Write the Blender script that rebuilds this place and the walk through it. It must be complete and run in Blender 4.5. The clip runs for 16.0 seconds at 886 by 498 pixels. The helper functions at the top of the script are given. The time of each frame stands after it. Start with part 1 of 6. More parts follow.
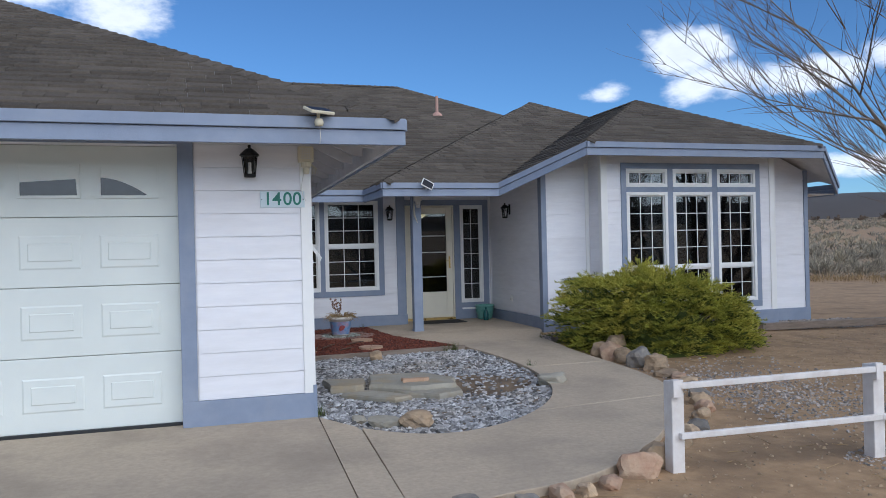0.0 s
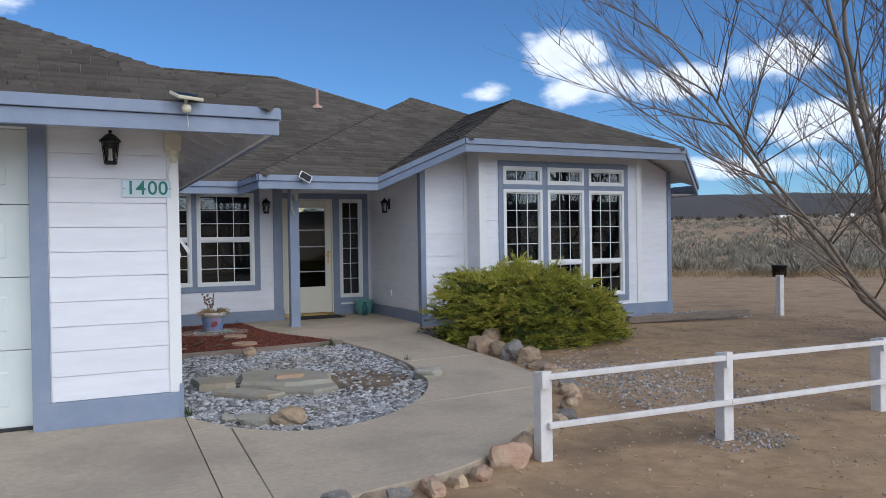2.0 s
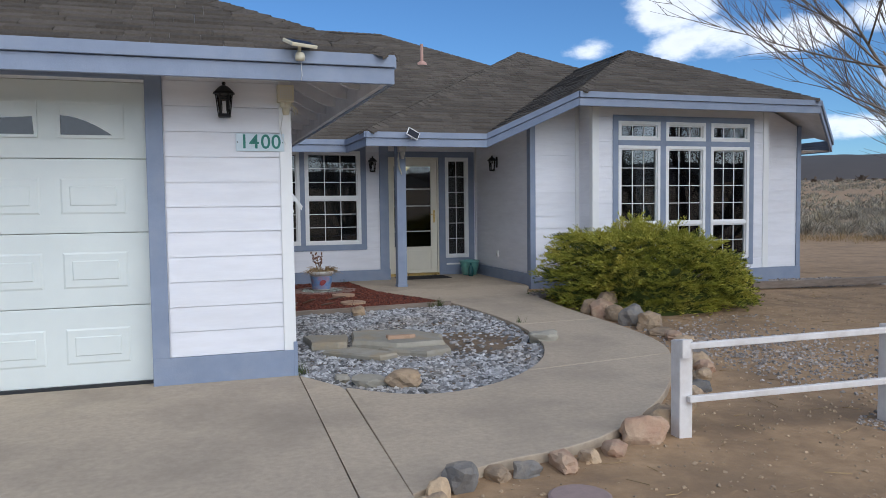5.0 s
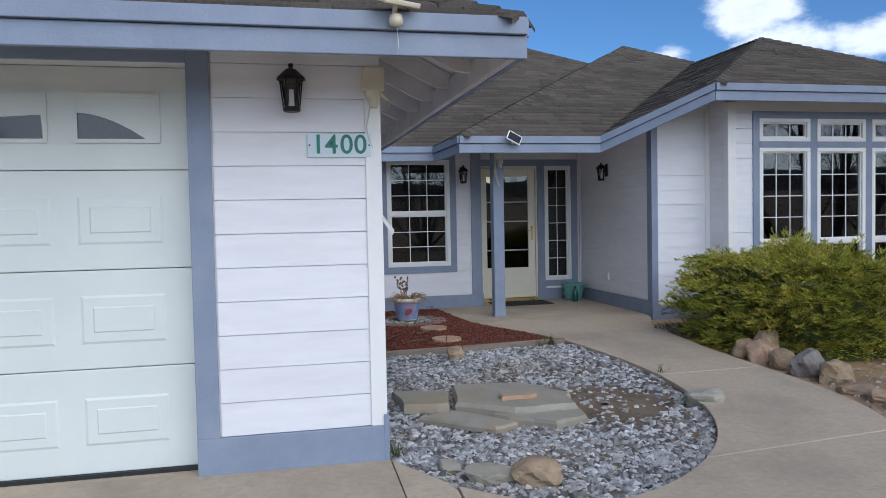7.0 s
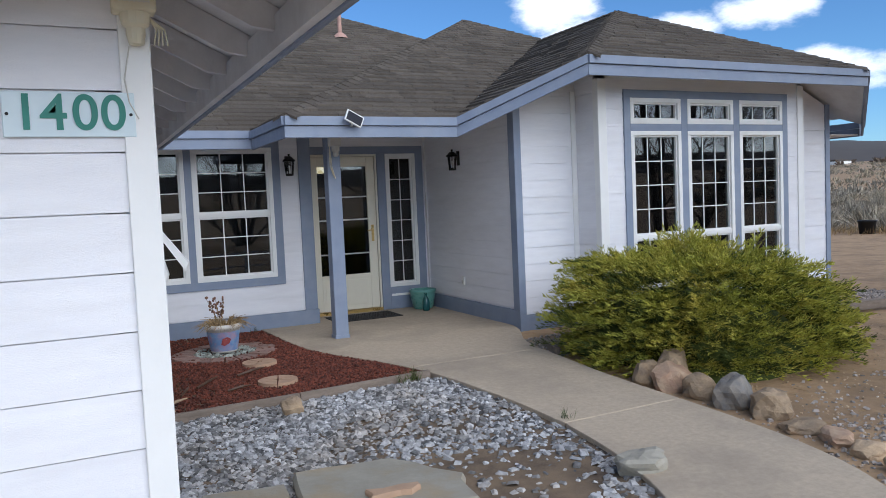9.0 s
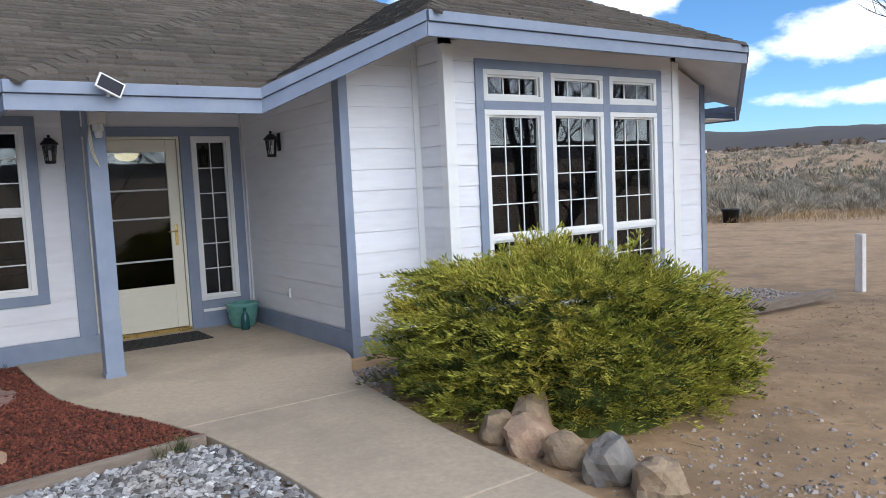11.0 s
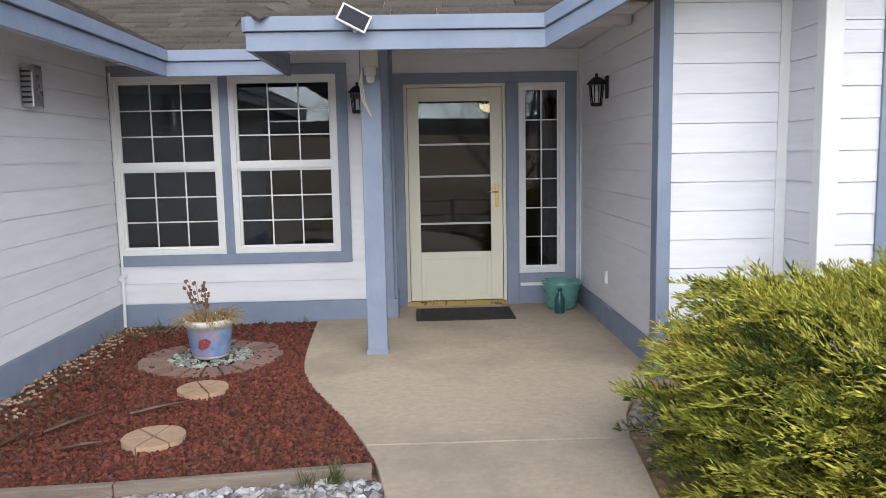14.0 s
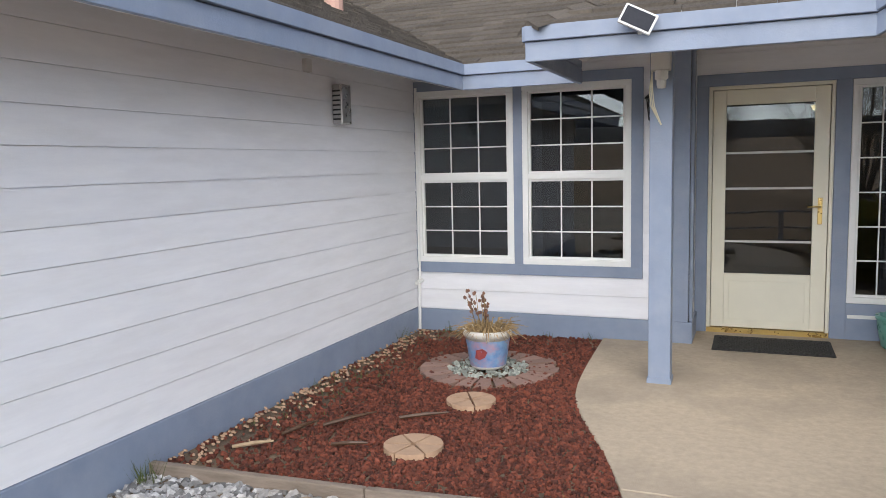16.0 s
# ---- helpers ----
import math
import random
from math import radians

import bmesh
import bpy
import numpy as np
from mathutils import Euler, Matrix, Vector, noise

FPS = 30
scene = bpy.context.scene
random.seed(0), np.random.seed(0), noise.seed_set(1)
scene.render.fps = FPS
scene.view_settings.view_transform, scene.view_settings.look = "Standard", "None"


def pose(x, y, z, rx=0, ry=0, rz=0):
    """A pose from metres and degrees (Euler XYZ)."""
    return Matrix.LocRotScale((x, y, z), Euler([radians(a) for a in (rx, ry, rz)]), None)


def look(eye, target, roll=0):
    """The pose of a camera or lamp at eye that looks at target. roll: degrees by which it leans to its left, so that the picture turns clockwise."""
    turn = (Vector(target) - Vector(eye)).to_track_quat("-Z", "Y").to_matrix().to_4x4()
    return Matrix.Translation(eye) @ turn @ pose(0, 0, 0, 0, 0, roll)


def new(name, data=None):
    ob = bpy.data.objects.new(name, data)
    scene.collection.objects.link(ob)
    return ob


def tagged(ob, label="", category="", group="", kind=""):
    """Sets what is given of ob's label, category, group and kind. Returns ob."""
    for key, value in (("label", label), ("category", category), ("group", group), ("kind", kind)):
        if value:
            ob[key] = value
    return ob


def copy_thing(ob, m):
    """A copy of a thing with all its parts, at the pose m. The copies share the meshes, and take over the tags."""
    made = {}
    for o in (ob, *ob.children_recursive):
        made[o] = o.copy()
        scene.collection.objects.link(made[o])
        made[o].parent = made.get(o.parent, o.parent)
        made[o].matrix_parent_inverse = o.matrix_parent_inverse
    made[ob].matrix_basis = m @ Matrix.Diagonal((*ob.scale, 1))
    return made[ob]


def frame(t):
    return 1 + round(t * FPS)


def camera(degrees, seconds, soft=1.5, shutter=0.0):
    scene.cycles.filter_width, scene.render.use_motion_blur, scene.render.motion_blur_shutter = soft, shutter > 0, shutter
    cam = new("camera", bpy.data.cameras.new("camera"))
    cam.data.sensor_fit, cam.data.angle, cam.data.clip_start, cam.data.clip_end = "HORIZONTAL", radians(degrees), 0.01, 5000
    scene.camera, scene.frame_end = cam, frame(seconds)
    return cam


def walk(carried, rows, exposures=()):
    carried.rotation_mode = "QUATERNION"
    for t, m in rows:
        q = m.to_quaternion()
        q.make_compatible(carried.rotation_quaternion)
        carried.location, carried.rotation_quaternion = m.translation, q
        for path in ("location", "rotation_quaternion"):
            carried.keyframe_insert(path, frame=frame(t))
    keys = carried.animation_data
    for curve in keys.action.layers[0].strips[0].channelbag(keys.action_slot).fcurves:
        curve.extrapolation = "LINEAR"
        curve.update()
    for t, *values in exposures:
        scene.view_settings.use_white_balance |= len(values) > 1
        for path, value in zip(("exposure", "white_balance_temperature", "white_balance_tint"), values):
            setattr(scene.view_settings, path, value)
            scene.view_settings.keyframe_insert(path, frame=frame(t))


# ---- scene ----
cam = camera(60.4, 16.0, soft=0.9)
METRES, EYE, TILT, LEAN, TURN = 8.3, 1.5, 0.0, 0.0, -16.7
ROWS = [
    (0.0, 0.0, 0.0, 0.0, 0.0, 0.03, 1.36),
    (0.5, -0.0002, -0.0003, -0.0003, -0.48, 0.05, 1.31),
    (1.0, 0.0002, -0.0006, -0.0004, -1.85, -0.01, 1.25),
    (1.5, 0.0009, -0.0009, -0.0006, -4.64, -0.19, 1.1),
    (2.0, 0.0064, 0.004, -0.0017, -8.84, -0.48, 0.89),
    (2.5, 0.0091, 0.0047, -0.0017, -13.61, -0.79, 0.56),
    (3.0, 0.0116, 0.0085, -0.0029, -17.21, -1.07, 0.26),
    (3.5, 0.0118, 0.0098, -0.0033, -18.27, -1.51, 0.11),
    (4.0, 0.0051, 0.0091, -0.0041, -14.74, -2.23, 0.23),
    (4.5, -0.0059, 0.0183, -0.0077, -7.86, -2.96, 0.56),
    (5.0, -0.0096, 0.0483, -0.0069, -1.51, -3.23, 0.69),
    (7.5, -0.0616, 0.2999, 0.0075, 4.04, -2.27, 1.16),
    (8.0, -0.0675, 0.3574, 0.0124, 0.49, -2.74, 1.79),
    (8.5, -0.0757, 0.4120, 0.0137, -4.11, -3.17, 2.24),
    (9.0, -0.0722, 0.4608, 0.0162, -9.36, -3.56, 2.51),
    (9.5, -0.0545, 0.509, 0.0192, -14.45, -4.0, 2.72),
    (10.0, -0.0322, 0.5605, 0.02, -19.08, -4.67, 2.78),
    (12.5, 0.1311, 0.7465, 0.0191, -10.17, -6.0, 2.4),
    (13.0, 0.1533, 0.7806, 0.0213, -2.81, -6.35, 2.14),
    (13.5, 0.1727, 0.8071, 0.0234, 5.71, -6.79, 1.69),
    (14.0, 0.1772, 0.831, 0.0195, 14.69, -7.12, 1.08),
    (14.5, 0.1757, 0.8519, 0.0223, 23.66, -7.44, 0.34),
    (15.0, 0.1871, 0.8654, 0.0232, 33.5, -7.34, 0.29),
    (15.5, 0.1918, 0.8701, 0.0253, 40.72, -6.82, 0.76),
    (16.0, 0.1952, 0.8759, 0.0243, 38.79, -6.26, 1.3),
]
walk(cam, [(t, pose(0, 0, EYE, TILT, LEAN, TURN) @ pose(METRES * x, METRES * y, METRES * z, 90 + pitch, roll, yaw)) for t, x, y, z, yaw, pitch, roll in ROWS],
     [(0, 0.12, 5750, 10), (3.5, 0.15, 5900, 10), (5, 0.14, 5900, 10), (7.5, 0.2, 5750, 10), (9, 0.42, 5850, 10), (10, 0.6, 6000, 10), (12.5, 0.9, 6000, 10), (14, 1.0, 6300, 10), (16, 1.12, 6500, 10)])

# ---- light ----
SUN_AZ, SUN_EL = 160.0, 30.0
world = bpy.data.worlds.new("sky")
scene.world = world
world.use_nodes = True
wt = world.node_tree
wt.nodes.clear()


def wnode(kind, **sets):
    n = wt.nodes.new(kind)
    for k, v in sets.items():
        n.inputs[int(k[1:])].default_value = v
    return n


def wmath(op, a, b=None):
    n = wt.nodes.new("ShaderNodeMath")
    n.operation = op
    for i, v in enumerate((a, b)):
        if v is None:
            continue
        if isinstance(v, (int, float)):
            n.inputs[i].default_value = v
        else:
            wt.links.new(v, n.inputs[i])
    return n.outputs[0]


sky = wt.nodes.new("ShaderNodeTexSky")
sky.sky_type, sky.sun_disc = "NISHITA", False
sky.sun_elevation, sky.sun_rotation = radians(SUN_EL), radians(SUN_AZ)
sky.air_density, sky.dust_density, sky.ozone_density, sky.altitude = 1.0, 0.3, 2.5, 1400
coord = wt.nodes.new("ShaderNodeTexCoord")
sep = wt.nodes.new("ShaderNodeSeparateXYZ")
wt.links.new(coord.outputs["Generated"], sep.inputs[0])
wn = wt.nodes.new("ShaderNodeTexNoise")
wn.inputs["Scale"].default_value, wn.inputs["Detail"].default_value, wn.inputs["Roughness"].default_value = 9.0, 8.0, 0.6
wmap = wt.nodes.new("ShaderNodeMapping")
wmap.inputs["Scale"].default_value = (1, 1, 2.0)
wt.links.new(coord.outputs["Generated"], wmap.inputs[0])
wt.links.new(wmap.outputs[0], wn.inputs["Vector"])
az = wmath("ARCTAN2", sep.outputs[0], sep.outputs[1])
el = wmath("ARCSINE", sep.outputs[2])
# cumulus clouds of the east and a few to the north; the broad unseen ones are added as fill light: azimuth, elevation,
# half width, half height (degrees)
CLOUDS = [(28.9, 11.2, 2.7, 1.0), (34.4, 13.4, 3.9, 2.4), (37.0, 11.2, 4.6, 1.9), (42.5, 11.2, 4.6, 1.7), (49.0, 12.0, 3.6, 1.6),
          (53.0, 7.4, 6.0, 1.8), (63.0, 8.6, 6.0, 2.2), (66.0, 4.6, 9.0, 0.9), (76.0, 8.5, 8.0, 3.0), (46.0, 5.0, 9.0, 1.0),
          (-5.5, 16.5, 4.2, 2.4), (-14.0, 18.5, 8.0, 3.0), (2.0, 20.6, 7.0, 1.6), (-40.0, 17.0, 16.0, 7.0), (112.0, 18.0, 26.0, 13.0),
          (150.0, 20.0, 30.0, 14.0), (-150.0, 22.0, 32.0, 15.0), (-100.0, 24.0, 26.0, 14.0), (178.0, 16.0, 26.0, 10.0), (172.0, 48.0, 50.0, 16.0),
          (60.0, 48.0, 30.0, 11.0), (-80.0, 52.0, 40.0, 12.0)]
field = None
for ca, ce, ra, re in CLOUDS:
    da = wmath("DIVIDE", wmath("SUBTRACT", az, radians(ca)), radians(ra))
    de = wmath("DIVIDE", wmath("SUBTRACT", el, radians(ce)), radians(re))
    r2 = wmath("ADD", wmath("MULTIPLY", da, da), wmath("MULTIPLY", de, de))
    blob = wmath("SUBTRACT", 1.0, r2)
    field = blob if field is None else wmath("MAXIMUM", field, blob)
ragged = wmath("ADD", wmath("MAXIMUM", field, -1.5), wmath("MULTIPLY", wmath("SUBTRACT", wn.outputs["Fac"], 0.5), 3.2))
cover = wt.nodes.new("ShaderNodeMapRange")
cover.interpolation_type = "SMOOTHSTEP"
cover.inputs["From Min"].default_value, cover.inputs["From Max"].default_value = 0.1, 0.95
wt.links.new(ragged, cover.inputs["Value"])
dens = wt.nodes.new("ShaderNodeMapRange")
dens.inputs["From Min"].default_value, dens.inputs["From Max"].default_value = 0.6, 2.3
wt.links.new(ragged, dens.inputs["Value"])
ccol = wt.nodes.new("ShaderNodeMix")
ccol.data_type = "RGBA"
ccol.inputs[6].default_value, ccol.inputs[7].default_value = (8.6, 8.7, 8.9, 1), (4.6, 4.9, 5.4, 1)
wt.links.new(dens.outputs[0], ccol.inputs[0])
tintn = wt.nodes.new("ShaderNodeMix")
tintn.data_type, tintn.blend_type = "RGBA", "MULTIPLY"
tintn.inputs[0].default_value, tintn.inputs[7].default_value = 1.0, (0.53, 0.715, 0.86, 1)
wt.links.new(sky.outputs[0], tintn.inputs[6])
wmix = wt.nodes.new("ShaderNodeMix")
wmix.data_type = "RGBA"
wt.links.new(wmath("MULTIPLY", cover.outputs[0], 0.96), wmix.inputs[0])
wt.links.new(tintn.outputs[2], wmix.inputs[6])
wt.links.new(ccol.outputs[2], wmix.inputs[7])
bg = wt.nodes.new("ShaderNodeBackground")
bg.inputs["Strength"].default_value = 0.118
wt.links.new(wmix.outputs[2], bg.inputs["Color"])
wo = wt.nodes.new("ShaderNodeOutputWorld")
wt.links.new(bg.outputs[0], wo.inputs["Surface"])

sun = new("sun", bpy.data.lights.new("sun", "SUN"))
sun.data.energy, sun.data.angle, sun.data.color = 2.75, radians(85), (1.0, 0.95, 0.88)
sa, se = radians(SUN_AZ), radians(SUN_EL)
sun.matrix_world = look((math.sin(sa) * math.cos(se) * 50, math.cos(sa) * math.cos(se) * 50, math.sin(se) * 50), (0, 0, 0))


# ---- materials ----
def material(name, c1, c2=None, scale=8.0, rough=0.6, bump=0.0, bscale=60.0, metal=0.0, spots=None, sscale=1.2, vary=0.0, stretch=(1, 1, 1), spec=0.5):
    """Two colours mixed by fine noise, large stains (spots: colour, strength), a brightness of its own for each piece (vary), and relief."""
    m = bpy.data.materials.new(name)
    m.use_nodes = True
    nt = m.node_tree
    b = nt.nodes["Principled BSDF"]
    b.inputs["Roughness"].default_value, b.inputs["Metallic"].default_value = rough, metal
    b.inputs["Specular IOR Level"].default_value = spec
    c2 = c2 or tuple(v * 0.8 for v in c1)
    g = nt.nodes.new("ShaderNodeNewGeometry")
    mp = nt.nodes.new("ShaderNodeMapping")
    mp.inputs["Scale"].default_value = stretch
    nt.links.new(g.outputs["Position"], mp.inputs[0])

    def noise_tex(s, d=6.0):
        n = nt.nodes.new("ShaderNodeTexNoise")
        n.inputs["Scale"].default_value, n.inputs["Detail"].default_value, n.inputs["Roughness"].default_value = s, d, 0.62
        nt.links.new(mp.outputs[0], n.inputs["Vector"])
        return n.outputs["Fac"]

    def ranged(v, a, z, lo=0.0, hi=1.0):
        r = nt.nodes.new("ShaderNodeMapRange")
        for k, x in zip(("From Min", "From Max", "To Min", "To Max"), (a, z, lo, hi)):
            r.inputs[k].default_value = x
        nt.links.new(v, r.inputs["Value"])
        return r.outputs[0]

    def mixed(f, a, z, how="MIX"):
        x = nt.nodes.new("ShaderNodeMix")
        x.data_type, x.blend_type = "RGBA", how
        for i, v in ((0, f), (6, a), (7, z)):
            if isinstance(v, tuple):
                x.inputs[i].default_value = (*v, 1)
            elif isinstance(v, (int, float)):
                x.inputs[i].default_value = v
            else:
                nt.links.new(v, x.inputs[i])
        return x.outputs[2]

    col = mixed(ranged(noise_tex(scale), 0.3, 0.7), c1, c2)
    if spots:
        col = mixed(ranged(noise_tex(sscale), 0.46, 0.66, 0.0, spots[1]), col, spots[0])
    if vary:
        oi = nt.nodes.new("ShaderNodeObjectInfo")
        s = nt.nodes.new("ShaderNodeMath")
        s.operation = "ADD"
        nt.links.new(oi.outputs["Random"], s.inputs[0])
        nt.links.new(g.outputs["Random Per Island"], s.inputs[1])
        fr = nt.nodes.new("ShaderNodeMath")
        fr.operation = "FRACT"
        nt.links.new(s.outputs[0], fr.inputs[0])
        v = ranged(fr.outputs[0], 0, 1, 1 - vary, 1 + vary)
        cc = nt.nodes.new("ShaderNodeCombineColor")
        for i in range(3):
            nt.links.new(v, cc.inputs[i])
        col = mixed(1.0, col, cc.outputs[0], "MULTIPLY")
    nt.links.new(col, b.inputs["Base Color"])
    nt.links.new(ranged(noise_tex(scale * 2.3), 0.3, 0.7, max(0.02, rough - 0.08), min(1, rough + 0.08)), b.inputs["Roughness"])
    if bump:
        bp = nt.nodes.new("ShaderNodeBump")
        bp.inputs["Strength"].default_value, bp.inputs["Distance"].default_value = bump, 0.01
        nt.links.new(noise_tex(bscale), bp.inputs["Height"])
        nt.links.new(bp.outputs[0], b.inputs["Normal"])
    return m


def glass(name, tint=(0.75, 0.8, 0.8), gloss=0.75):
    m = bpy.data.materials.new(name)
    m.use_nodes = True
    nt = m.node_tree
    nt.nodes.clear()
    t = nt.nodes.new("ShaderNodeBsdfTransparent")
    t.inputs[0].default_value = (*tint, 1)
    g = nt.nodes.new("ShaderNodeBsdfGlossy")
    g.inputs["Roughness"].default_value = 0.01
    g.inputs["Color"].default_value = (gloss, gloss, gloss, 1)
    f = nt.nodes.new("ShaderNodeFresnel")
    f.inputs[0].default_value = 1.75
    x = nt.nodes.new("ShaderNodeMixShader")
    o = nt.nodes.new("ShaderNodeOutputMaterial")
    nt.links.new(f.outputs[0], x.inputs[0])
    nt.links.new(t.outputs[0], x.inputs[1])
    nt.links.new(g.outputs[0], x.inputs[2])
    nt.links.new(x.outputs[0], o.inputs[0])
    return m


def glow(name, c, s):
    m = material(name, c)
    b = m.node_tree.nodes["Principled BSDF"]
    b.inputs["Emission Color"].default_value, b.inputs["Emission Strength"].default_value = (*c, 1), s
    return m


WHITE = material("white_siding", (0.80, 0.80, 0.82), (0.74, 0.74, 0.77), 3.0, 0.55, 0.25, 90, vary=0.03, stretch=(1, 1, 6), spots=((0.62, 0.61, 0.60), 0.25), sscale=1.6)
WTRIM = material("white_vinyl", (0.80, 0.80, 0.78), (0.76, 0.76, 0.74), 5.0, 0.4, 0.05, 40)
BLUE = material("blue_grey_paint", (0.232, 0.278, 0.37), (0.197, 0.238, 0.32), 4.0, 0.5, 0.2, 70, spots=((0.30, 0.33, 0.39), 0.35), sscale=3.0, stretch=(1, 1, 1))
SOFFIT = material("soffit_paint", (0.74, 0.72, 0.71), (0.62, 0.60, 0.59), 4.0, 0.7, 0.3, 40, vary=0.06, spots=((0.46, 0.43, 0.41), 0.35), sscale=3.0)
GDOOR = material("garage_door_paint", (0.70, 0.74, 0.70), (0.66, 0.70, 0.67), 2.5, 0.45, 0.08, 120, spots=((0.58, 0.62, 0.60), 0.25))
DOORP = material("cream_door_paint", (0.78, 0.74, 0.60), (0.74, 0.70, 0.57), 5.0, 0.4, 0.05, 60)
SHINGLE = material("asphalt_shingle", (0.135, 0.115, 0.094), (0.082, 0.070, 0.057), 48.0, 0.95, 0.9, 240, vary=0.19, spots=((0.15, 0.127, 0.103), 0.45), sscale=0.9, spec=0.2)
CONC = material("concrete", (0.50, 0.41, 0.30), (0.40, 0.325, 0.237), 26.0, 0.8, 0.3, 180, spots=((0.28, 0.23, 0.175), 0.62), sscale=1.1)
DRIVE = material("stained_driveway", (0.47, 0.385, 0.285), (0.38, 0.31, 0.228), 26.0, 0.78, 0.3, 180, spots=((0.235, 0.19, 0.145), 0.85), sscale=0.55)
LIMB = material("limb_bark", (0.24, 0.196, 0.155), (0.15, 0.122, 0.097), 14.0, 0.9, 0.5, 40)
CONC_EDGE = material("joint_dirt", (0.06, 0.05, 0.04), (0.10, 0.08, 0.06), 40.0, 0.95)
DIRT = material("desert_dirt", (0.43, 0.285, 0.155), (0.28, 0.18, 0.095), 6.5, 0.95, 1.0, 26, spots=((0.215, 0.142, 0.08), 0.8), sscale=1.3)
SOIL = material("bed_soil", (0.15, 0.108, 0.07), (0.085, 0.06, 0.04), 12.0, 0.95, 0.8, 60, spots=((0.25, 0.175, 0.105), 0.6), sscale=2.0)
GRAVEL = material("bluish_white_gravel", (0.40, 0.40, 0.40), (0.185, 0.183, 0.185), 24.0, 0.8, 0.5, 90, vary=0.72, spots=((0.26, 0.22, 0.17), 0.5), sscale=1.5)
FINES = material("grey_road_gravel", (0.36, 0.32, 0.285), (0.24, 0.21, 0.185), 20.0, 0.85, 0.3, 90, vary=0.5)
LAVA = material("red_lava_mulch", (0.165, 0.042, 0.022), (0.08, 0.024, 0.014), 30.0, 0.9, 0.6, 120, vary=0.6)
ROCK = material("tan_rock", (0.50, 0.365, 0.225), (0.32, 0.23, 0.145), 11.0, 0.9, 1.0, 30, spots=((0.22, 0.17, 0.125), 0.75), sscale=6.0, vary=0.28)
REDROCK = material("red_rock", (0.38, 0.225, 0.145), (0.47, 0.35, 0.235), 7.0, 0.88, 0.9, 26, spots=((0.22, 0.15, 0.11), 0.7), sscale=5.0, vary=0.2)
GREYROCK = material("grey_rock", (0.23, 0.215, 0.195), (0.15, 0.14, 0.13), 9.0, 0.85, 0.8, 26, spots=((0.36, 0.30, 0.22), 0.6), sscale=6.0, vary=0.2)
FLAG = material("green_flagstone", (0.34, 0.315, 0.255), (0.25, 0.232, 0.188), 6.0, 0.85, 0.7, 22, spots=((0.40, 0.30, 0.17), 0.6), sscale=3.0, vary=0.12)
PAVER = material("pink_paver", (0.27, 0.165, 0.13), (0.21, 0.135, 0.11), 12.0, 0.85, 0.5, 60, vary=0.2)
STEP = material("tan_stepping_stone", (0.47, 0.31, 0.20), (0.38, 0.25, 0.165), 9.0, 0.85, 0.4, 60)
TIMBER = material("weathered_timber", (0.27, 0.215, 0.17), (0.17, 0.135, 0.105), 5.0, 0.9, 0.6, 30, stretch=(1, 6, 6))
FENCE = material("white_fence_paint", (0.76, 0.73, 0.70), (0.66, 0.62, 0.59), 12.0, 0.6, 0.3, 60, spots=((0.50, 0.43, 0.37), 0.35), sscale=7.0)
BLACK = material("black_metal", (0.008, 0.008, 0.009), (0.014, 0.014, 0.015), 10.0, 0.45, spec=0.25)
DARK = material("dark_plastic", (0.02, 0.022, 0.024), None, 10.0, 0.5)
PANELM = material("solar_cells", (0.012, 0.014, 0.022), (0.018, 0.02, 0.03), 60.0, 0.45, spec=0.2)
GPANE = material("dark_mirror_pane", (0.015, 0.017, 0.02), (0.02, 0.022, 0.026), 20.0, 0.09, spec=0.45)
CREAM = material("cream_plastic", (0.66, 0.60, 0.44), (0.60, 0.55, 0.41), 8.0, 0.5)
GREYP = material("grey_plastic", (0.64, 0.62, 0.57), (0.56, 0.54, 0.50), 8.0, 0.5)
BRASS = material("brass", (0.72, 0.52, 0.20), (0.62, 0.44, 0.17), 8.0, 0.3, metal=1.0)
STEEL = material("stainless_steel", (0.55, 0.54, 0.53), (0.45, 0.44, 0.43), 8.0, 0.3, metal=1.0)
TEAL = material("teal_glaze", (0.14, 0.34, 0.29), (0.11, 0.28, 0.25), 7.0, 0.3)
TEALD = material("dark_teal_glass", (0.02, 0.10, 0.10), None, 7.0, 0.15)
GREENP = material("green_digits", (0.02, 0.20, 0.155), (0.018, 0.17, 0.13), 9.0, 0.5)
SIGNP = material("pale_blue_plate", (0.60, 0.70, 0.74), (0.55, 0.65, 0.69), 6.0, 0.35)
MATP = material("rubber_mat", (0.02, 0.019, 0.018), (0.035, 0.033, 0.03), 30.0, 0.8, 0.5, 80)
BARK = material("grey_bark", (0.28, 0.235, 0.19), (0.165, 0.137, 0.11), 14.0, 0.9, 0.7, 40, stretch=(1, 1, 0.3))
TWIG = material("twig_bark", (0.15, 0.112, 0.082), (0.10, 0.073, 0.052), 20.0, 0.9)
JUN = material("juniper_needles", (0.44, 0.42, 0.062), (0.27, 0.29, 0.044), 3.5, 0.75, vary=0.5, spots=((0.54, 0.45, 0.08), 0.85), sscale=2.6, spec=0.25)
# darkened copy of the needle colour, with the bush's inner shade painted in
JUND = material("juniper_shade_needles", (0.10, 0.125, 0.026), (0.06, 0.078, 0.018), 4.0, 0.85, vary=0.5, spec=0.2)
SAGE = material("sagebrush", (0.33, 0.295, 0.235), (0.22, 0.195, 0.15), 0.8, 0.95, vary=0.5, spots=((0.42, 0.35, 0.21), 0.6), sscale=0.12)
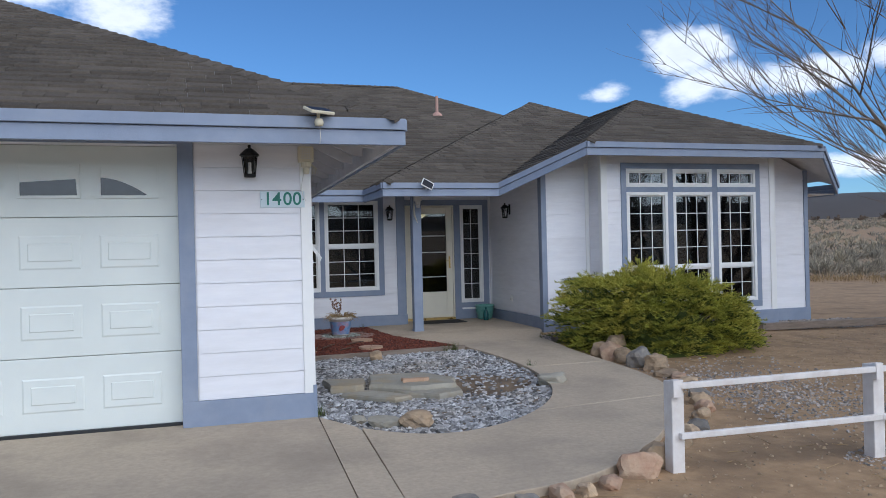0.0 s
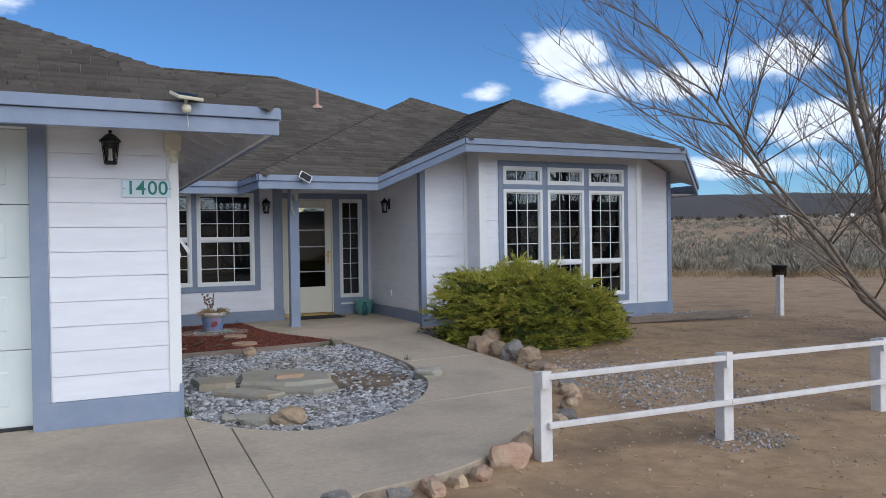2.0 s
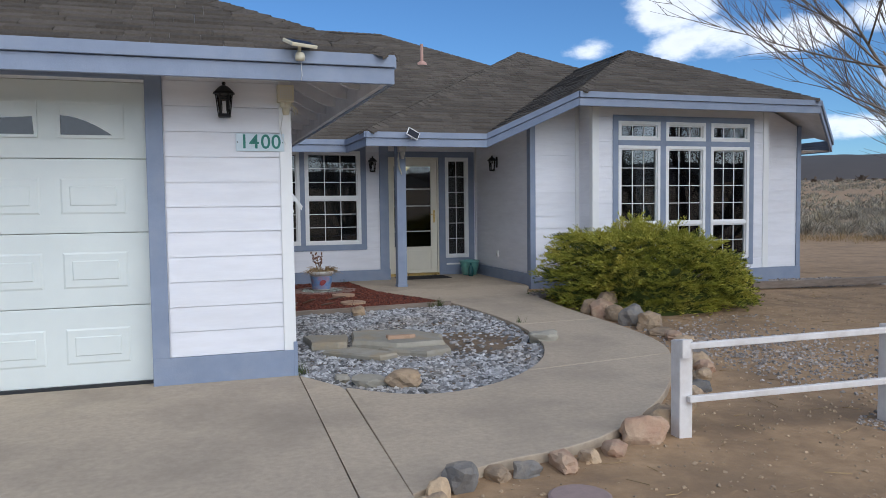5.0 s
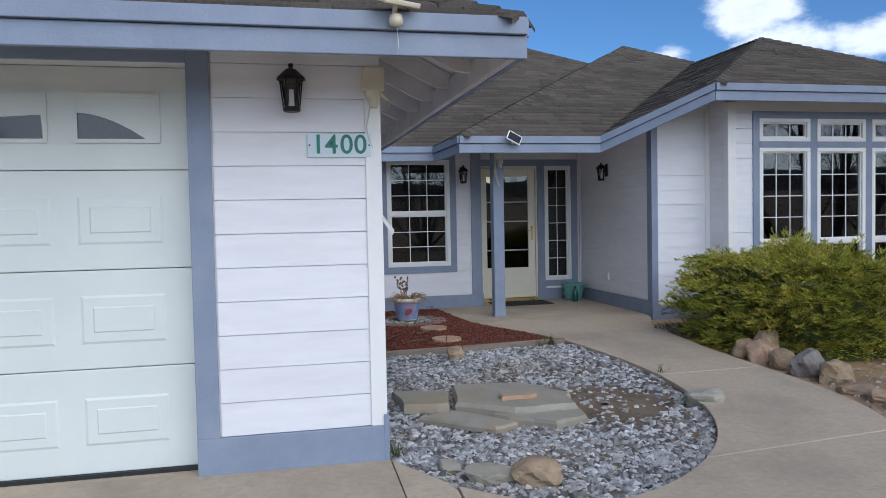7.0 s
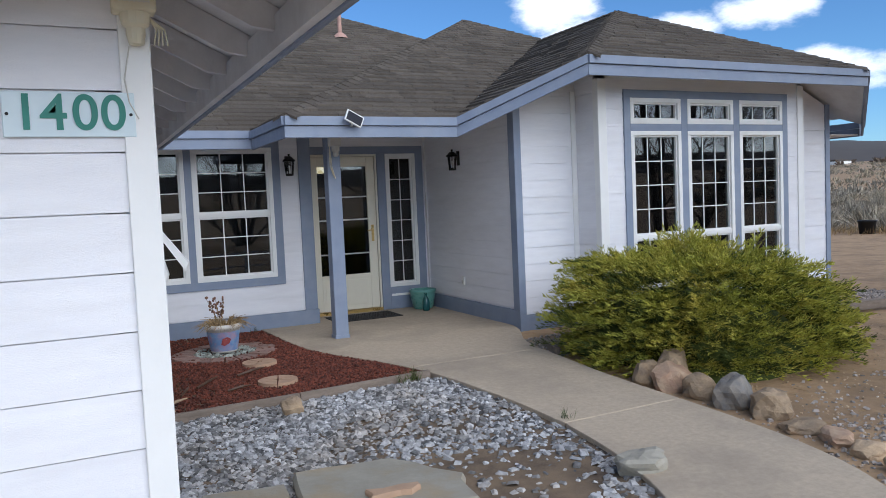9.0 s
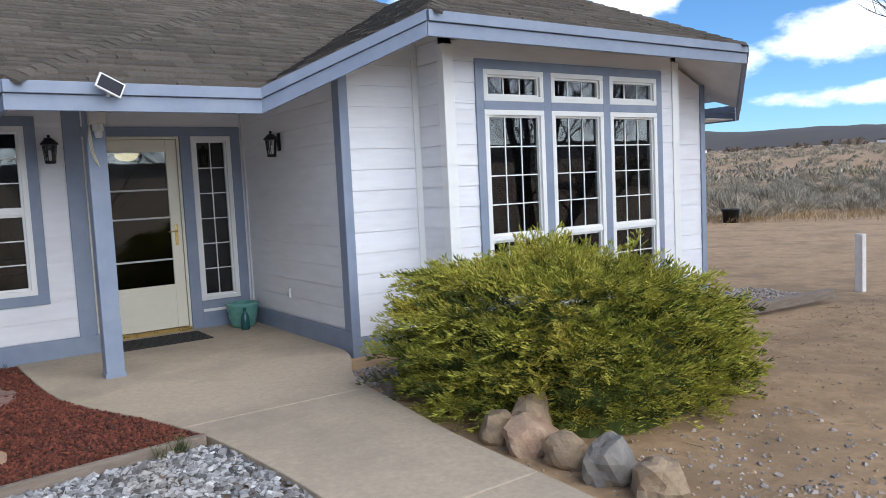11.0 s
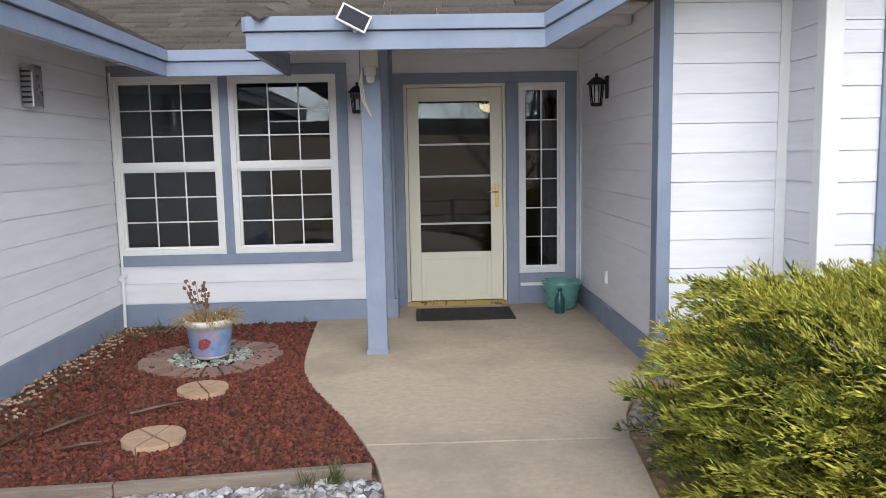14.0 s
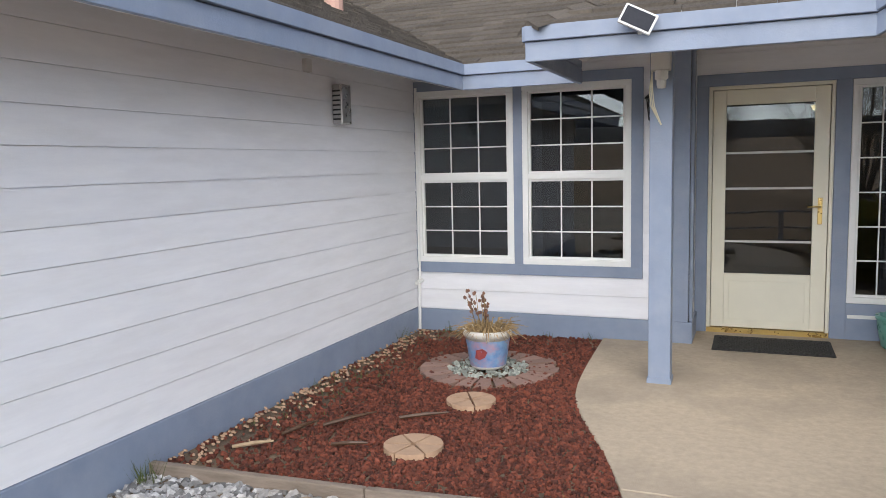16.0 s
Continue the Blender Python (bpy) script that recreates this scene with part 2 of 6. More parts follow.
STRAW = material("dry_stalks", (0.36, 0.25, 0.12), (0.25, 0.165, 0.08), 20.0, 0.9, vary=0.4)
WEED = material("weed_green", (0.06, 0.09, 0.025), (0.09, 0.10, 0.03), 20.0, 0.9, vary=0.4)
HILL = material("far_hills", (0.085, 0.074, 0.066), (0.062, 0.055, 0.052), 0.004, 1.0, spots=((0.12, 0.10, 0.088), 0.5), sscale=0.002)
ROOMW = material("room_wall", (0.30, 0.28, 0.25), (0.26, 0.245, 0.22), 3.0, 0.8)
ROOMF = material("room_floor", (0.16, 0.12, 0.09), (0.12, 0.09, 0.07), 3.0, 0.7)
CURT = material("grey_sheer_curtain", (0.50, 0.50, 0.52), (0.44, 0.44, 0.47), 6.0, 0.9)
WOODF = material("dark_wood", (0.09, 0.045, 0.022), (0.06, 0.03, 0.015), 10.0, 0.5)
GLASS = glass("window_glass", (0.36, 0.39, 0.40))
LGLASS = glass("lantern_glass", (0.9, 0.9, 0.9))
POTW = material("painted_white_pot", (0.66, 0.63, 0.58), (0.58, 0.55, 0.50), 12.0, 0.5)
POTB = material("painted_blue_band", (0.10, 0.19, 0.40), (0.22, 0.36, 0.52), 14.0, 0.5, spots=((0.42, 0.22, 0.26), 0.8), sscale=11.0)
POTR = material("painted_leaf", (0.22, 0.035, 0.045), (0.30, 0.06, 0.05), 20.0, 0.5)
TERRA = material("pink_flue", (0.50, 0.30, 0.24), (0.42, 0.26, 0.21), 9.0, 0.7)
LIDM = material("pink_concrete_lid", (0.34, 0.25, 0.22), (0.28, 0.21, 0.19), 20.0, 0.8, 0.3, 60)
LAMPG = glow("lamp_bowl", (1.0, 0.72, 0.36), 3.0)
PALEG = material("pale_door_sheet", (0.60, 0.60, 0.58), None, 6.0, 0.6)
FRONTD = material("inner_door_wood", (0.20, 0.10, 0.055), (0.15, 0.075, 0.04), 6.0, 0.4)


# ---- mesh helpers ----
class Shape:
    """Collects faces and becomes one mesh object."""

    def __init__(self):
        self.v, self.f = [], []

    def add(self, verts, faces):
        k = len(self.v)
        self.v.extend(verts)
        self.f.extend(tuple(k + i for i in q) for q in faces)

    def box(self, a, b, m=None):
        (x0, y0, z0), (x1, y1, z1) = a, b
        vs = [(x0, y0, z0), (x1, y0, z0), (x1, y1, z0), (x0, y1, z0), (x0, y0, z1), (x1, y0, z1), (x1, y1, z1), (x0, y1, z1)]
        if m is not None:
            vs = [tuple(m @ Vector(p)) for p in vs]
        fs = [(0, 3, 2, 1), (4, 5, 6, 7), (0, 1, 5, 4), (1, 2, 6, 5), (2, 3, 7, 6), (3, 0, 4, 7)]
        if m is not None and m.determinant() < 0:
            fs = [tuple(reversed(q)) for q in fs]
        self.add(vs, fs)

    def prism(self, low, high):
        n = len(low)
        self.add([tuple(p) for p in low] + [tuple(p) for p in high],
                 [tuple(reversed(range(n))), tuple(range(n, 2 * n))] + [(i, (i + 1) % n, n + (i + 1) % n, n + i) for i in range(n)])

    def tube(self, pts, radii, n=6):
        pts = [Vector(p) for p in pts]
        k = len(self.v)
        for i, p in enumerate(pts):
            d = (pts[min(i + 1, len(pts) - 1)] - pts[max(i - 1, 0)])
            d = d.normalized() if d.length > 1e-9 else Vector((0, 0, 1))
            s = d.cross(Vector((0.31, 0.17, 0.93)) if abs(d.z) < 0.9 else Vector((1, 0.2, 0))).normalized()
            u = s.cross(d)
            for j in range(n):
                a = 2 * math.pi * j / n
                self.v.append(tuple(p + (s * math.cos(a) + u * math.sin(a)) * radii[i]))
        for i in range(len(pts) - 1):
            for j in range(n):
                a, b = k + i * n + j, k + i * n + (j + 1) % n
                self.f.append((a, b, b + n, a + n))
        self.f.append(tuple(k + j for j in reversed(range(n))))
        self.f.append(tuple(k + (len(pts) - 1) * n + j for j in range(n)))

    def lathe(self, centre, profile, n=20):
        cx, cy, cz = centre
        k = len(self.v)
        for r, z in profile:
            for j in range(n):
                a = 2 * math.pi * j / n
                self.v.append((cx + r * math.cos(a), cy + r * math.sin(a), cz + z))
        for i in range(len(profile) - 1):
            for j in range(n):
                a, b = k + i * n + j, k + i * n + (j + 1) % n
                self.f.append((a, b, b + n, a + n))

    def mesh(self, name):
        me = bpy.data.meshes.new(name)
        me.from_pydata(self.v, [], self.f)
        me.update()
        return me


def part(name, shape, mat, parent=None, label="", smooth=False, bevel=0.0):
    ob = new(name, shape.mesh(name))
    ob.data.materials.append(mat)
    if smooth:
        ob.data.polygons.foreach_set("use_smooth", [True] * len(ob.data.polygons))
    if bevel:
        b = ob.modifiers.new("edge", "BEVEL")
        b.width, b.segments, b.limit_method = bevel, 2, "ANGLE"
    ob.parent = parent
    return tagged(ob, label) if label else ob


def thing(name, label, category, group="", kind=""):
    return tagged(new(name), label, category, group, kind)


def rock_shape(c, sx, sy, sz, seed, n=2, rough=0.28, turn=0.0):
    """A broken stone: an icosphere pushed about and cut by flat faces."""
    rnd = random.Random(seed)
    bm = bmesh.new()
    bmesh.ops.create_icosphere(bm, subdivisions=n, radius=1.0)
    cuts = [(Vector((rnd.uniform(-1, 1), rnd.uniform(-1, 1), rnd.uniform(-0.6, 1))).normalized(), rnd.uniform(0.66, 0.95)) for _ in range(8)]
    s = Shape()
    ca, sn = math.cos(turn), math.sin(turn)
    for v in bm.verts:
        p = v.co.copy()
        p *= 0.86 * (1 / max(abs(p.x), abs(p.y), abs(p.z))) ** 0.55
        p *= 1 + rough * noise.noise(p * 1.7 + Vector((seed * 3.1, 0, 0)))
        for q, d in cuts:
            e = p.dot(q)
            if e > d:
                p -= q * (e - d) * 0.96
        p += Vector((noise.noise(p * 6), noise.noise(p * 6 + Vector((9, 0, 0))), noise.noise(p * 6 + Vector((0, 9, 0))))) * 0.07
        x, y = p.x * sx, p.y * sy
        s.v.append((c[0] + x * ca - y * sn, c[1] + x * sn + y * ca, c[2] + p.z * sz))
    s.f = [tuple(v.index for v in f.verts) for f in bm.faces]
    bm.free()
    return s


def gz(y):
    """Height of the paved ground, which rises gently towards the porch."""
    k = min(1, max(0, (y - 5) / 6))
    return 0.12 + 0.09 * k * k * (3 - 2 * k)


class Face:
    """A wall's outer face: local u along it, d outward, z up."""

    def __init__(self, x, y, ux, uy):
        self.o, self.u, self.n = Vector((x, y, 0)), Vector((ux, uy, 0)), Vector((uy, -ux, 0))
        self.m = Matrix(((ux, uy, 0, x), (uy, -ux, 0, y), (0, 0, 1, 0), (0, 0, 0, 1)))

    def at(self, u, d, z):
        return tuple(self.o + self.u * u + self.n * d + Vector((0, 0, z)))

    def box(self, s, u0, u1, d0, d1, z0, z1):
        s.box((u0, d0, z0), (u1, d1, z1), self.m)


def wall(name, face, length, z0, z1, label, holes=(), thick=0.14, base=None, siding=None, start=0.0, end=None, top=None, mat=WHITE):
    """A wall slab with real openings, clad in lap boards that are parts of their own."""
    us = sorted({0, length, *[h[0] for h in holes], *[h[1] for h in holes]})
    zs = sorted({z0, z1, *[h[2] for h in holes], *[h[3] for h in holes]})
    s = Shape()
    for a, b in zip(us, us[1:]):
        for c, d in zip(zs, zs[1:]):
            if not any(h[0] <= (a + b) / 2 <= h[1] and h[2] <= (c + d) / 2 <= h[3] for h in holes):
                face.box(s, a, b, -thick, 0, c, d)
    w = tagged(part(name, s, mat), label, "wall", kind="structure")
    if siding:
        zz, course, end, top = siding[0], siding[1], end or length, top or z1
        while zz < top - 0.02:
            ze = min(zz + course, top)
            cutz = sorted({zz, ze, *[z for h in holes for z in (h[2], h[3]) if zz + 0.01 < z < ze - 0.01]})
            for c, d in zip(cutz, cutz[1:]):
                spans = [(start, end)]
                for h in holes:
                    if h[2] < (c + d) / 2 < h[3]:
                        spans = [q for a, b in spans for q in ((a, min(b, h[0])), (max(a, h[1]), b)) if q[1] - q[0] > 0.02]
                for a, b in spans:
                    lo = 0.013 if c == zz else 0.012
                    q = Shape()
                    g = 0.004 if c == zz else 0
                    q.prism([face.at(a, 0.001, c + g), face.at(b, 0.001, c + g), face.at(b, lo, c + g), face.at(a, lo, c + g)],
                            [face.at(a, 0.001, d), face.at(b, 0.001, d), face.at(b, 0.007, d), face.at(a, 0.007, d)])
                    part("siding_board", q, mat, w)
            zz = ze
    return w


def window_unit(name, face, u0, u1, z0, z1, grid, label, sashes=(), fw=0.05, bar=0.0055):
    """A white vinyl window: frame, sash rails, panes and the slim grille of each pane. grid: (columns, rows) for each light from the bottom."""
    w = thing(name, label, "window", kind="structure")
    s = Shape()
    for a, b, c, d in ((u0, u1, z1 - fw, z1), (u0, u1, z0, z0 + fw), (u0, u0 + fw, z0 + fw, z1 - fw), (u1 - fw, u1, z0 + fw, z1 - fw)):
        face.box(s, a, b, -0.06, 0.03, c, d)
    part("window_frame", s, WTRIM, w, bevel=0.004)
    edges = [z0 + fw, *sashes, z1 - fw]
    for i, zr in enumerate(sashes):
        s = Shape()
        face.box(s, u0 + fw, u1 - fw, -0.055, 0.022, zr - 0.026, zr + 0.026)
        part("meeting_rail", s, WTRIM, w, bevel=0.003)
    for i, (c, d) in enumerate(zip(edges, edges[1:])):
        c, d = c + (0.026 if i else 0), d - (0.026 if i < len(sashes) else 0)
        s = Shape()
        sw = 0.018
        for a, b, e, f in ((u0 + fw, u1 - fw, d - sw, d), (u0 + fw, u1 - fw, c, c + sw), (u0 + fw, u0 + fw + sw, c + sw, d - sw), (u1 - fw - sw, u1 - fw, c + sw, d - sw)):
            face.box(s, a, b, -0.045, 0.005, e, f)
        part("sash", s, WTRIM, w)
        a, b, c, d = u0 + fw + sw, u1 - fw - sw, c + sw, d - sw
        s = Shape()
        face.box(s, a, b, -0.030, -0.024, c, d)
        p = part("pane", s, GLASS, w)
        p.visible_shadow = False
        nc, nr = grid[i]
        s = Shape()
        for k in range(1, nc):
            u = a + (b - a) * k / nc
            face.box(s, u - bar, u + bar, -0.022, -0.014, c, d)
        for k in range(1, nr):
            z = c + (d - c) * k / nr
            face.box(s, a, b, -0.0215, -0.0145, z - bar, z + bar)
        if s.v:
            part("grille", s, WTRIM, p)
    return w


def trim(name, face, u0, u1, z0, z1, d=0.028, mat=BLUE, label="blue-grey painted board on the white siding", kind="structure"):
    s = Shape()
    face.box(s, u0, u1, 0.0005, d, z0, z1)
    return tagged(part(name, s, mat, bevel=0.003), label, "trim", kind=kind)


# ---- the house: walls ----
GX, GY = 0.76, 6.40            # garage corner
WY, DY, BY, FY = 12.92, 13.43, 10.62, 11.05
PX = 4.96
COURSE = 0.1865
f_gar = Face(-6.0, GY, 1, 0)
f_side = Face(GX, GY, 0, 1)
f_win = Face(GX, WY, 1, 0)
f_jog = Face(3.17, WY, 0, 1)
f_door = Face(3.17, DY, 1, 0)
f_porch = Face(PX, DY, 0, -1)
f_left = Face(PX, FY, 1, 0)
f_bayl = Face(5.78, FY, 0, -1)
f_bay = Face(5.78, BY, 1, 0)
f_bayr = Face(8.98, BY, 0, 1)
f_right = Face(8.98, FY, 1, 0)
f_east = Face(10.03, FY, 0, 1)
GD0, GD1, GDT = -4.86, -0.27, 2.385   # garage door opening
wall("wall_garage_front", f_gar, 6.0 + GX, 0.05, 2.68, "white lap siding on the garage front", [(GD0 + 6, GD1 + 6, 0.05, GDT)], base=0.34, siding=(0.335, COURSE), start=5.86, end=6.69)
wall("wall_garage_side", f_side, WY - GY + 0.14, 0.05, 2.68, "white lap siding on the garage side", siding=(0.40, 0.178), start=0.09)
wall("wall_window", f_win, 3.17 - GX, 0.05, 2.66, "white lap siding around the twin window", [(0.72 - GX + 0.02, 2.76 - GX, 0.79, 2.40)], siding=(0.39, 0.178), start=0.02, end=2.30)
wall("wall_jog", f_jog, DY - WY, 0.05, 2.64, "narrow return wall beside the door", siding=(0.39, 0.178), start=0.16)
wall("wall_door", f_door, PX - 3.17, 0.05, 2.66, "white siding over the front door", [(3.28 - 3.17, 4.24 - 3.17, 0.05, 2.31), (4.36 - 3.17, 4.80 - 3.17, 0.51, 2.31)], siding=(2.40, 0.178), start=0.0)
wall("wall_porch_side", f_porch, DY - FY, 0.05, 2.62, "white lap siding on the porch side", siding=(0.40, COURSE), start=0.0, end=DY - FY - 0.10)
wall("wall_bay_left", f_left, 0.82, 0.05, 2.83, "white lap siding beside the bay window", siding=(0.33, COURSE), start=0.04, end=0.80)
wall("wall_bay_return", f_bayl, FY - BY, 0.05, 3.15, "white return of the bay", siding=(0.33, COURSE), start=0.02, end=FY - BY - 0.07)
WC = [(6.20, 6.94), (7.04, 7.77), (7.87, 8.61)]
wall("wall_bay", f_bay, 3.2, 0.05, 3.15, "white lap siding around the tall bay windows",
     [(a - 5.78, b - 5.78, c, d) for a, b in WC for c, d in ((0.54, 2.33), (2.41, 2.70))], siding=(0.33, COURSE), start=0.09, end=3.11)
wall("wall_bay_return_east", f_bayr, FY - BY, 0.05, 3.15, "white return of the bay", siding=(0.33, COURSE), start=0.07)
wall("wall_bay_right", f_right, 1.05, 0.05, 2.74, "white lap siding beside the bay", siding=(0.33, COURSE), start=0.02, end=0.99)
wall("wall_east", f_east, 9.0, 0.05, 2.7, "white lap siding of the east side", siding=(0.33, COURSE), start=0.08)
wall("wall_north", Face(10.03, 20.05, -1, 0), 16.1, 0.05, 2.8, "plain white rear wall")
wall("wall_west", Face(-6.0, 20.05, 0, -1), 13.65, 0.05, 2.8, "plain white west wall")

# wedges that close the bay walls up to the sloping roof
for xs in ((5.02, 5.78, 5.78), (9.98, 8.98, 8.98)):
    lo_z = 2.83 if xs[0] < 6 else 2.74
    t = [(xs[0], lo_z), (xs[1], lo_z), (xs[2], 3.16 if xs[0] < 6 else 3.2)]
    s = Shape()
    s.prism([(x, FY + 0.002, z) for x, z in t], [(x, FY + 0.13, z) for x, z in t])
    tagged(part("wall_gable", s, WHITE), "white wedge of wall under the sloping eave", "wall", kind="structure")

# boards: blue bases, corner boards and surrounds; white corner boards
BASES = [(f_gar, 5.73, 6.762, 0.10, 0.335), (f_side, -0.032, 6.52, 0.10, 0.40), (f_win, 0.03, 2.44, 0.12, 0.385), (f_jog, 0.0, 0.51, 0.12, 0.385),
         (f_porch, 0.0, 2.42, 0.12, 0.385), (f_left, -0.03, 0.82, 0.10, 0.33), (f_bayl, 0.03, 0.46, 0.10, 0.33), (f_bay, -0.03, 3.23, 0.10, 0.375),
         (f_bayr, 0.0, 0.4, 0.10, 0.33), (f_right, 0.03, 1.08, 0.10, 0.33), (f_east, 0.0, 9.0, 0.10, 0.33)]
for k, (f, a, b, c, d) in enumerate(BASES):
    trim("baseboard", f, a, b, c, d, 0.030 + 0.0007 * k, label="blue-grey painted base board at the ground")
for f, a, b, c, d in ((f_gar, 5.73, 5.85, 0.335, 2.50), (f_gar, GD0 + 5.88, 5.73, GDT, 2.50), (f_gar, GD0 + 5.88, GD0 + 6, 0.10, GDT),
                      (f_win, 0.0, 2.045, 2.365, 2.455), (f_win, 0.0, 2.045, 0.73, 0.825), (f_win, -0.055, 0.015, 0.825, 2.365), (f_win, 0.945, 1.025, 0.825, 2.365), (f_win, 1.95, 2.045, 0.825, 2.365),
                      (f_win, 2.27, 2.41, 0.385, 2.62), (f_jog, 0.02, 0.15, 0.385, 2.62),
                      (f_door, 0.012, 1.74, 2.312, 2.41), (f_door, 0.012, 0.108, 0.12, 2.312), (f_door, 1.072, 1.188, 0.12, 2.312), (f_door, 1.632, 1.74, 0.12, 2.312), (f_door, 1.188, 1.632, 0.12, 0.507),
                      (f_porch, 2.28, 2.41, 0.385, 2.62), (f_left, -0.03, 0.06, 0.33, 2.76),
                      (f_bay, 0.33, 2.92, 2.70, 2.79), (f_bay, 0.33, 2.92, 0.44, 0.54), (f_bay, 0.33, 0.42, 0.54, 2.70), (f_bay, 1.16, 1.26, 0.54, 2.70), (f_bay, 1.99, 2.09, 0.54, 2.70), (f_bay, 2.83, 2.92, 0.54, 2.70),
                      (f_bay, 0.42, 1.16, 2.33, 2.41), (f_bay, 1.26, 1.99, 2.33, 2.41), (f_bay, 2.09, 2.83, 2.33, 2.41),
                      (f_right, 0.99, 1.075, 0.33, 2.74), (f_east, 0.0, 0.09, 0.33, 2.66)):
    trim("trim", f, a, b, c, d)
for f, a, b, c, d in ((f_gar, 6.69, 6.78, 0.335, 2.62), (f_side, -0.02, 0.09, 0.40, 2.62), (f_bay, -0.02, 0.09, 0.375, 2.9), (f_bayl, 0.36, 0.45, 0.33, 2.9), (f_bay, 3.11, 3.22, 0.375, 2.9), (f_bayr, 0, 0.07, 0.33, 2.9),
                      (f_left, 0.745, 0.815, 0.33, 2.82), (f_porch, 0.0, 0.05, 0.385, 2.61), (f_door, 1.20, 1.62, 0.385, 0.415)):
    trim("trim", f, a, b, c, d, 0.034 if f is f_door else 0.022, WTRIM, "white painted corner board")

# windows
window_unit("window_1", f_win, 0.775 - GX, 1.705 - GX, 0.825, 2.365, [(3, 3), (3, 3)], "white double-hung window with a slim grille, dark room behind", [1.59])
window_unit("window_2", f_win, 1.785 - GX, 2.71 - GX, 0.825, 2.365, [(3, 3), (3, 3)], "white double-hung window with a slim grille, dark room behind", [1.59])
n = 3
for a, b in WC:
    window_unit("window_%d" % n, f_bay, a - 5.78, b - 5.78, 0.54, 2.33, [(3, 2), (3, 4)], "tall white bay window with a slim grille and a lower sash", [1.13])
    window_unit("window_%d" % (n + 1), f_bay, a - 5.78, b - 5.78, 2.41, 2.70, [(3, 1)], "low white transom window over the bay window")
    n += 2
window_unit("window_9", f_door, 1.19, 1.63, 0.51, 2.31, [(2, 6)], "narrow white sidelight window beside the front door")

# front door with storm door
fd = thing("door_1", "cream storm door, closed, with a large dark pane", "door", kind="structure")
s = Shape()
for a, b, c, d in ((0.112, 0.140, 0.20, 2.308), (1.042, 1.068, 0.20, 2.308), (0.140, 1.042, 2.28, 2.308)):
    f_door.box(s, a, b, -0.10, 0.012, c, d)
part("door_frame", s, DOORP, fd)
s = Shape()
for a, b, c, d in ((0.145, 0.25, 0.255, 2.275), (0.925, 1.037, 0.255, 2.275), (0.25, 0.925, 2.15, 2.275), (0.25, 0.925, 0.255, 0.725)):
    f_door.box(s, a, b, -0.045, -0.005, c, d)
part("door_leaf", s, DOORP, fd, bevel=0.004)
s = Shape()
f_door.box(s, 0.29, 0.885, -0.006, 0.0, 0.32, 0.66)
part("kick_panel", s, DOORP, fd, bevel=0.005)
s = Shape()
f_door.box(s, 0.25, 0.925, -0.030, -0.026, 0.725, 2.15)
p = part("pane", s, GLASS, fd)
p.visible_shadow = False
for z in (1.00, 1.45, 1.75):
    s = Shape()
    f_door.box(s, 0.25, 0.925, -0.024, -0.012, z - 0.009, z + 0.009)
    part("cross_bar", s, PALEG, fd)
s = Shape()
f_door.box(s, 0.112, 1.068, -0.10, 0.03, 0.20, 0.25)
part("threshold", s, BRASS, fd)
s = Shape()
f_door.box(s, 0.962, 0.998, -0.005, 0.004, 1.15, 1.37)
h = part("handle_plate", s, BRASS, fd, "brass handle plate", bevel=0.004)
s = Shape()
s.tube([f_door.at(0.98, 0.0, 1.30), f_door.at(0.98, 0.045, 1.30), f_door.at(0.93, 0.05, 1.30), f_door.at(0.885, 0.045, 1.295)], [0.009, 0.009, 0.008, 0.007], 8)
part("lever", s, BRASS, h, smooth=True)

# rooms behind the glass
s = Shape()
for a, b in (((0.62, 13.07, 0.18), (10.0, 19.0, 0.20)), ((5.10, 11.20, 0.18), (9.9, 13.07, 0.20)), ((3.2, 13.57, 0.2), (4.9, 13.6, 0.21))):
    s.box(a, b)
tagged(part("floor", s, ROOMF), "dark wooden floor inside the house", "floor", kind="structure")
s = Shape()
for a, b in (((0.62, 13.07, 2.62), (10.0, 19.0, 2.66)), ((5.94, 10.78, 2.86), (8.82, 13.07, 2.90))):
    s.box(a, b)
tagged(part("ceiling", s, ROOMW), "plain ceiling inside the house", "ceiling", kind="structure")
for nm, a, b in (("wall_room_back", (0.62, 18.0, 0.2), (10.0, 18.1, 2.62)), ("wall_room_mid", (3.0, 13.58, 0.2), (3.08, 18.0, 2.62)), ("wall_room_hall", (5.05, 13.6, 0.2), (5.12, 16.2, 2.62)), ("wall_room_bay", (5.0, 15.5, 0.2), (10.0, 15.6, 2.62))):
    s = Shape()
    s.box(a, b)
    tagged(part(nm, s, ROOMW), "tan painted wall inside the house", "wall", kind="structure")
bl = thing("ceiling_lamp", "glowing amber glass bowl lamp on the hall ceiling", "lamp")
s = Shape()
s.lathe((4.42, 16.6, 2.20), [(0.0, 0.0), (0.09, 0.015), (0.15, 0.06), (0.17, 0.11)], 20)
part("shade", s, LAMPG, bl, smooth=True)
s = Shape()
s.tube([(4.42, 16.6, 2.25), (4.42, 16.6, 2.62)], [0.02, 0.03], 8)
part("stem", s, BRASS, bl)

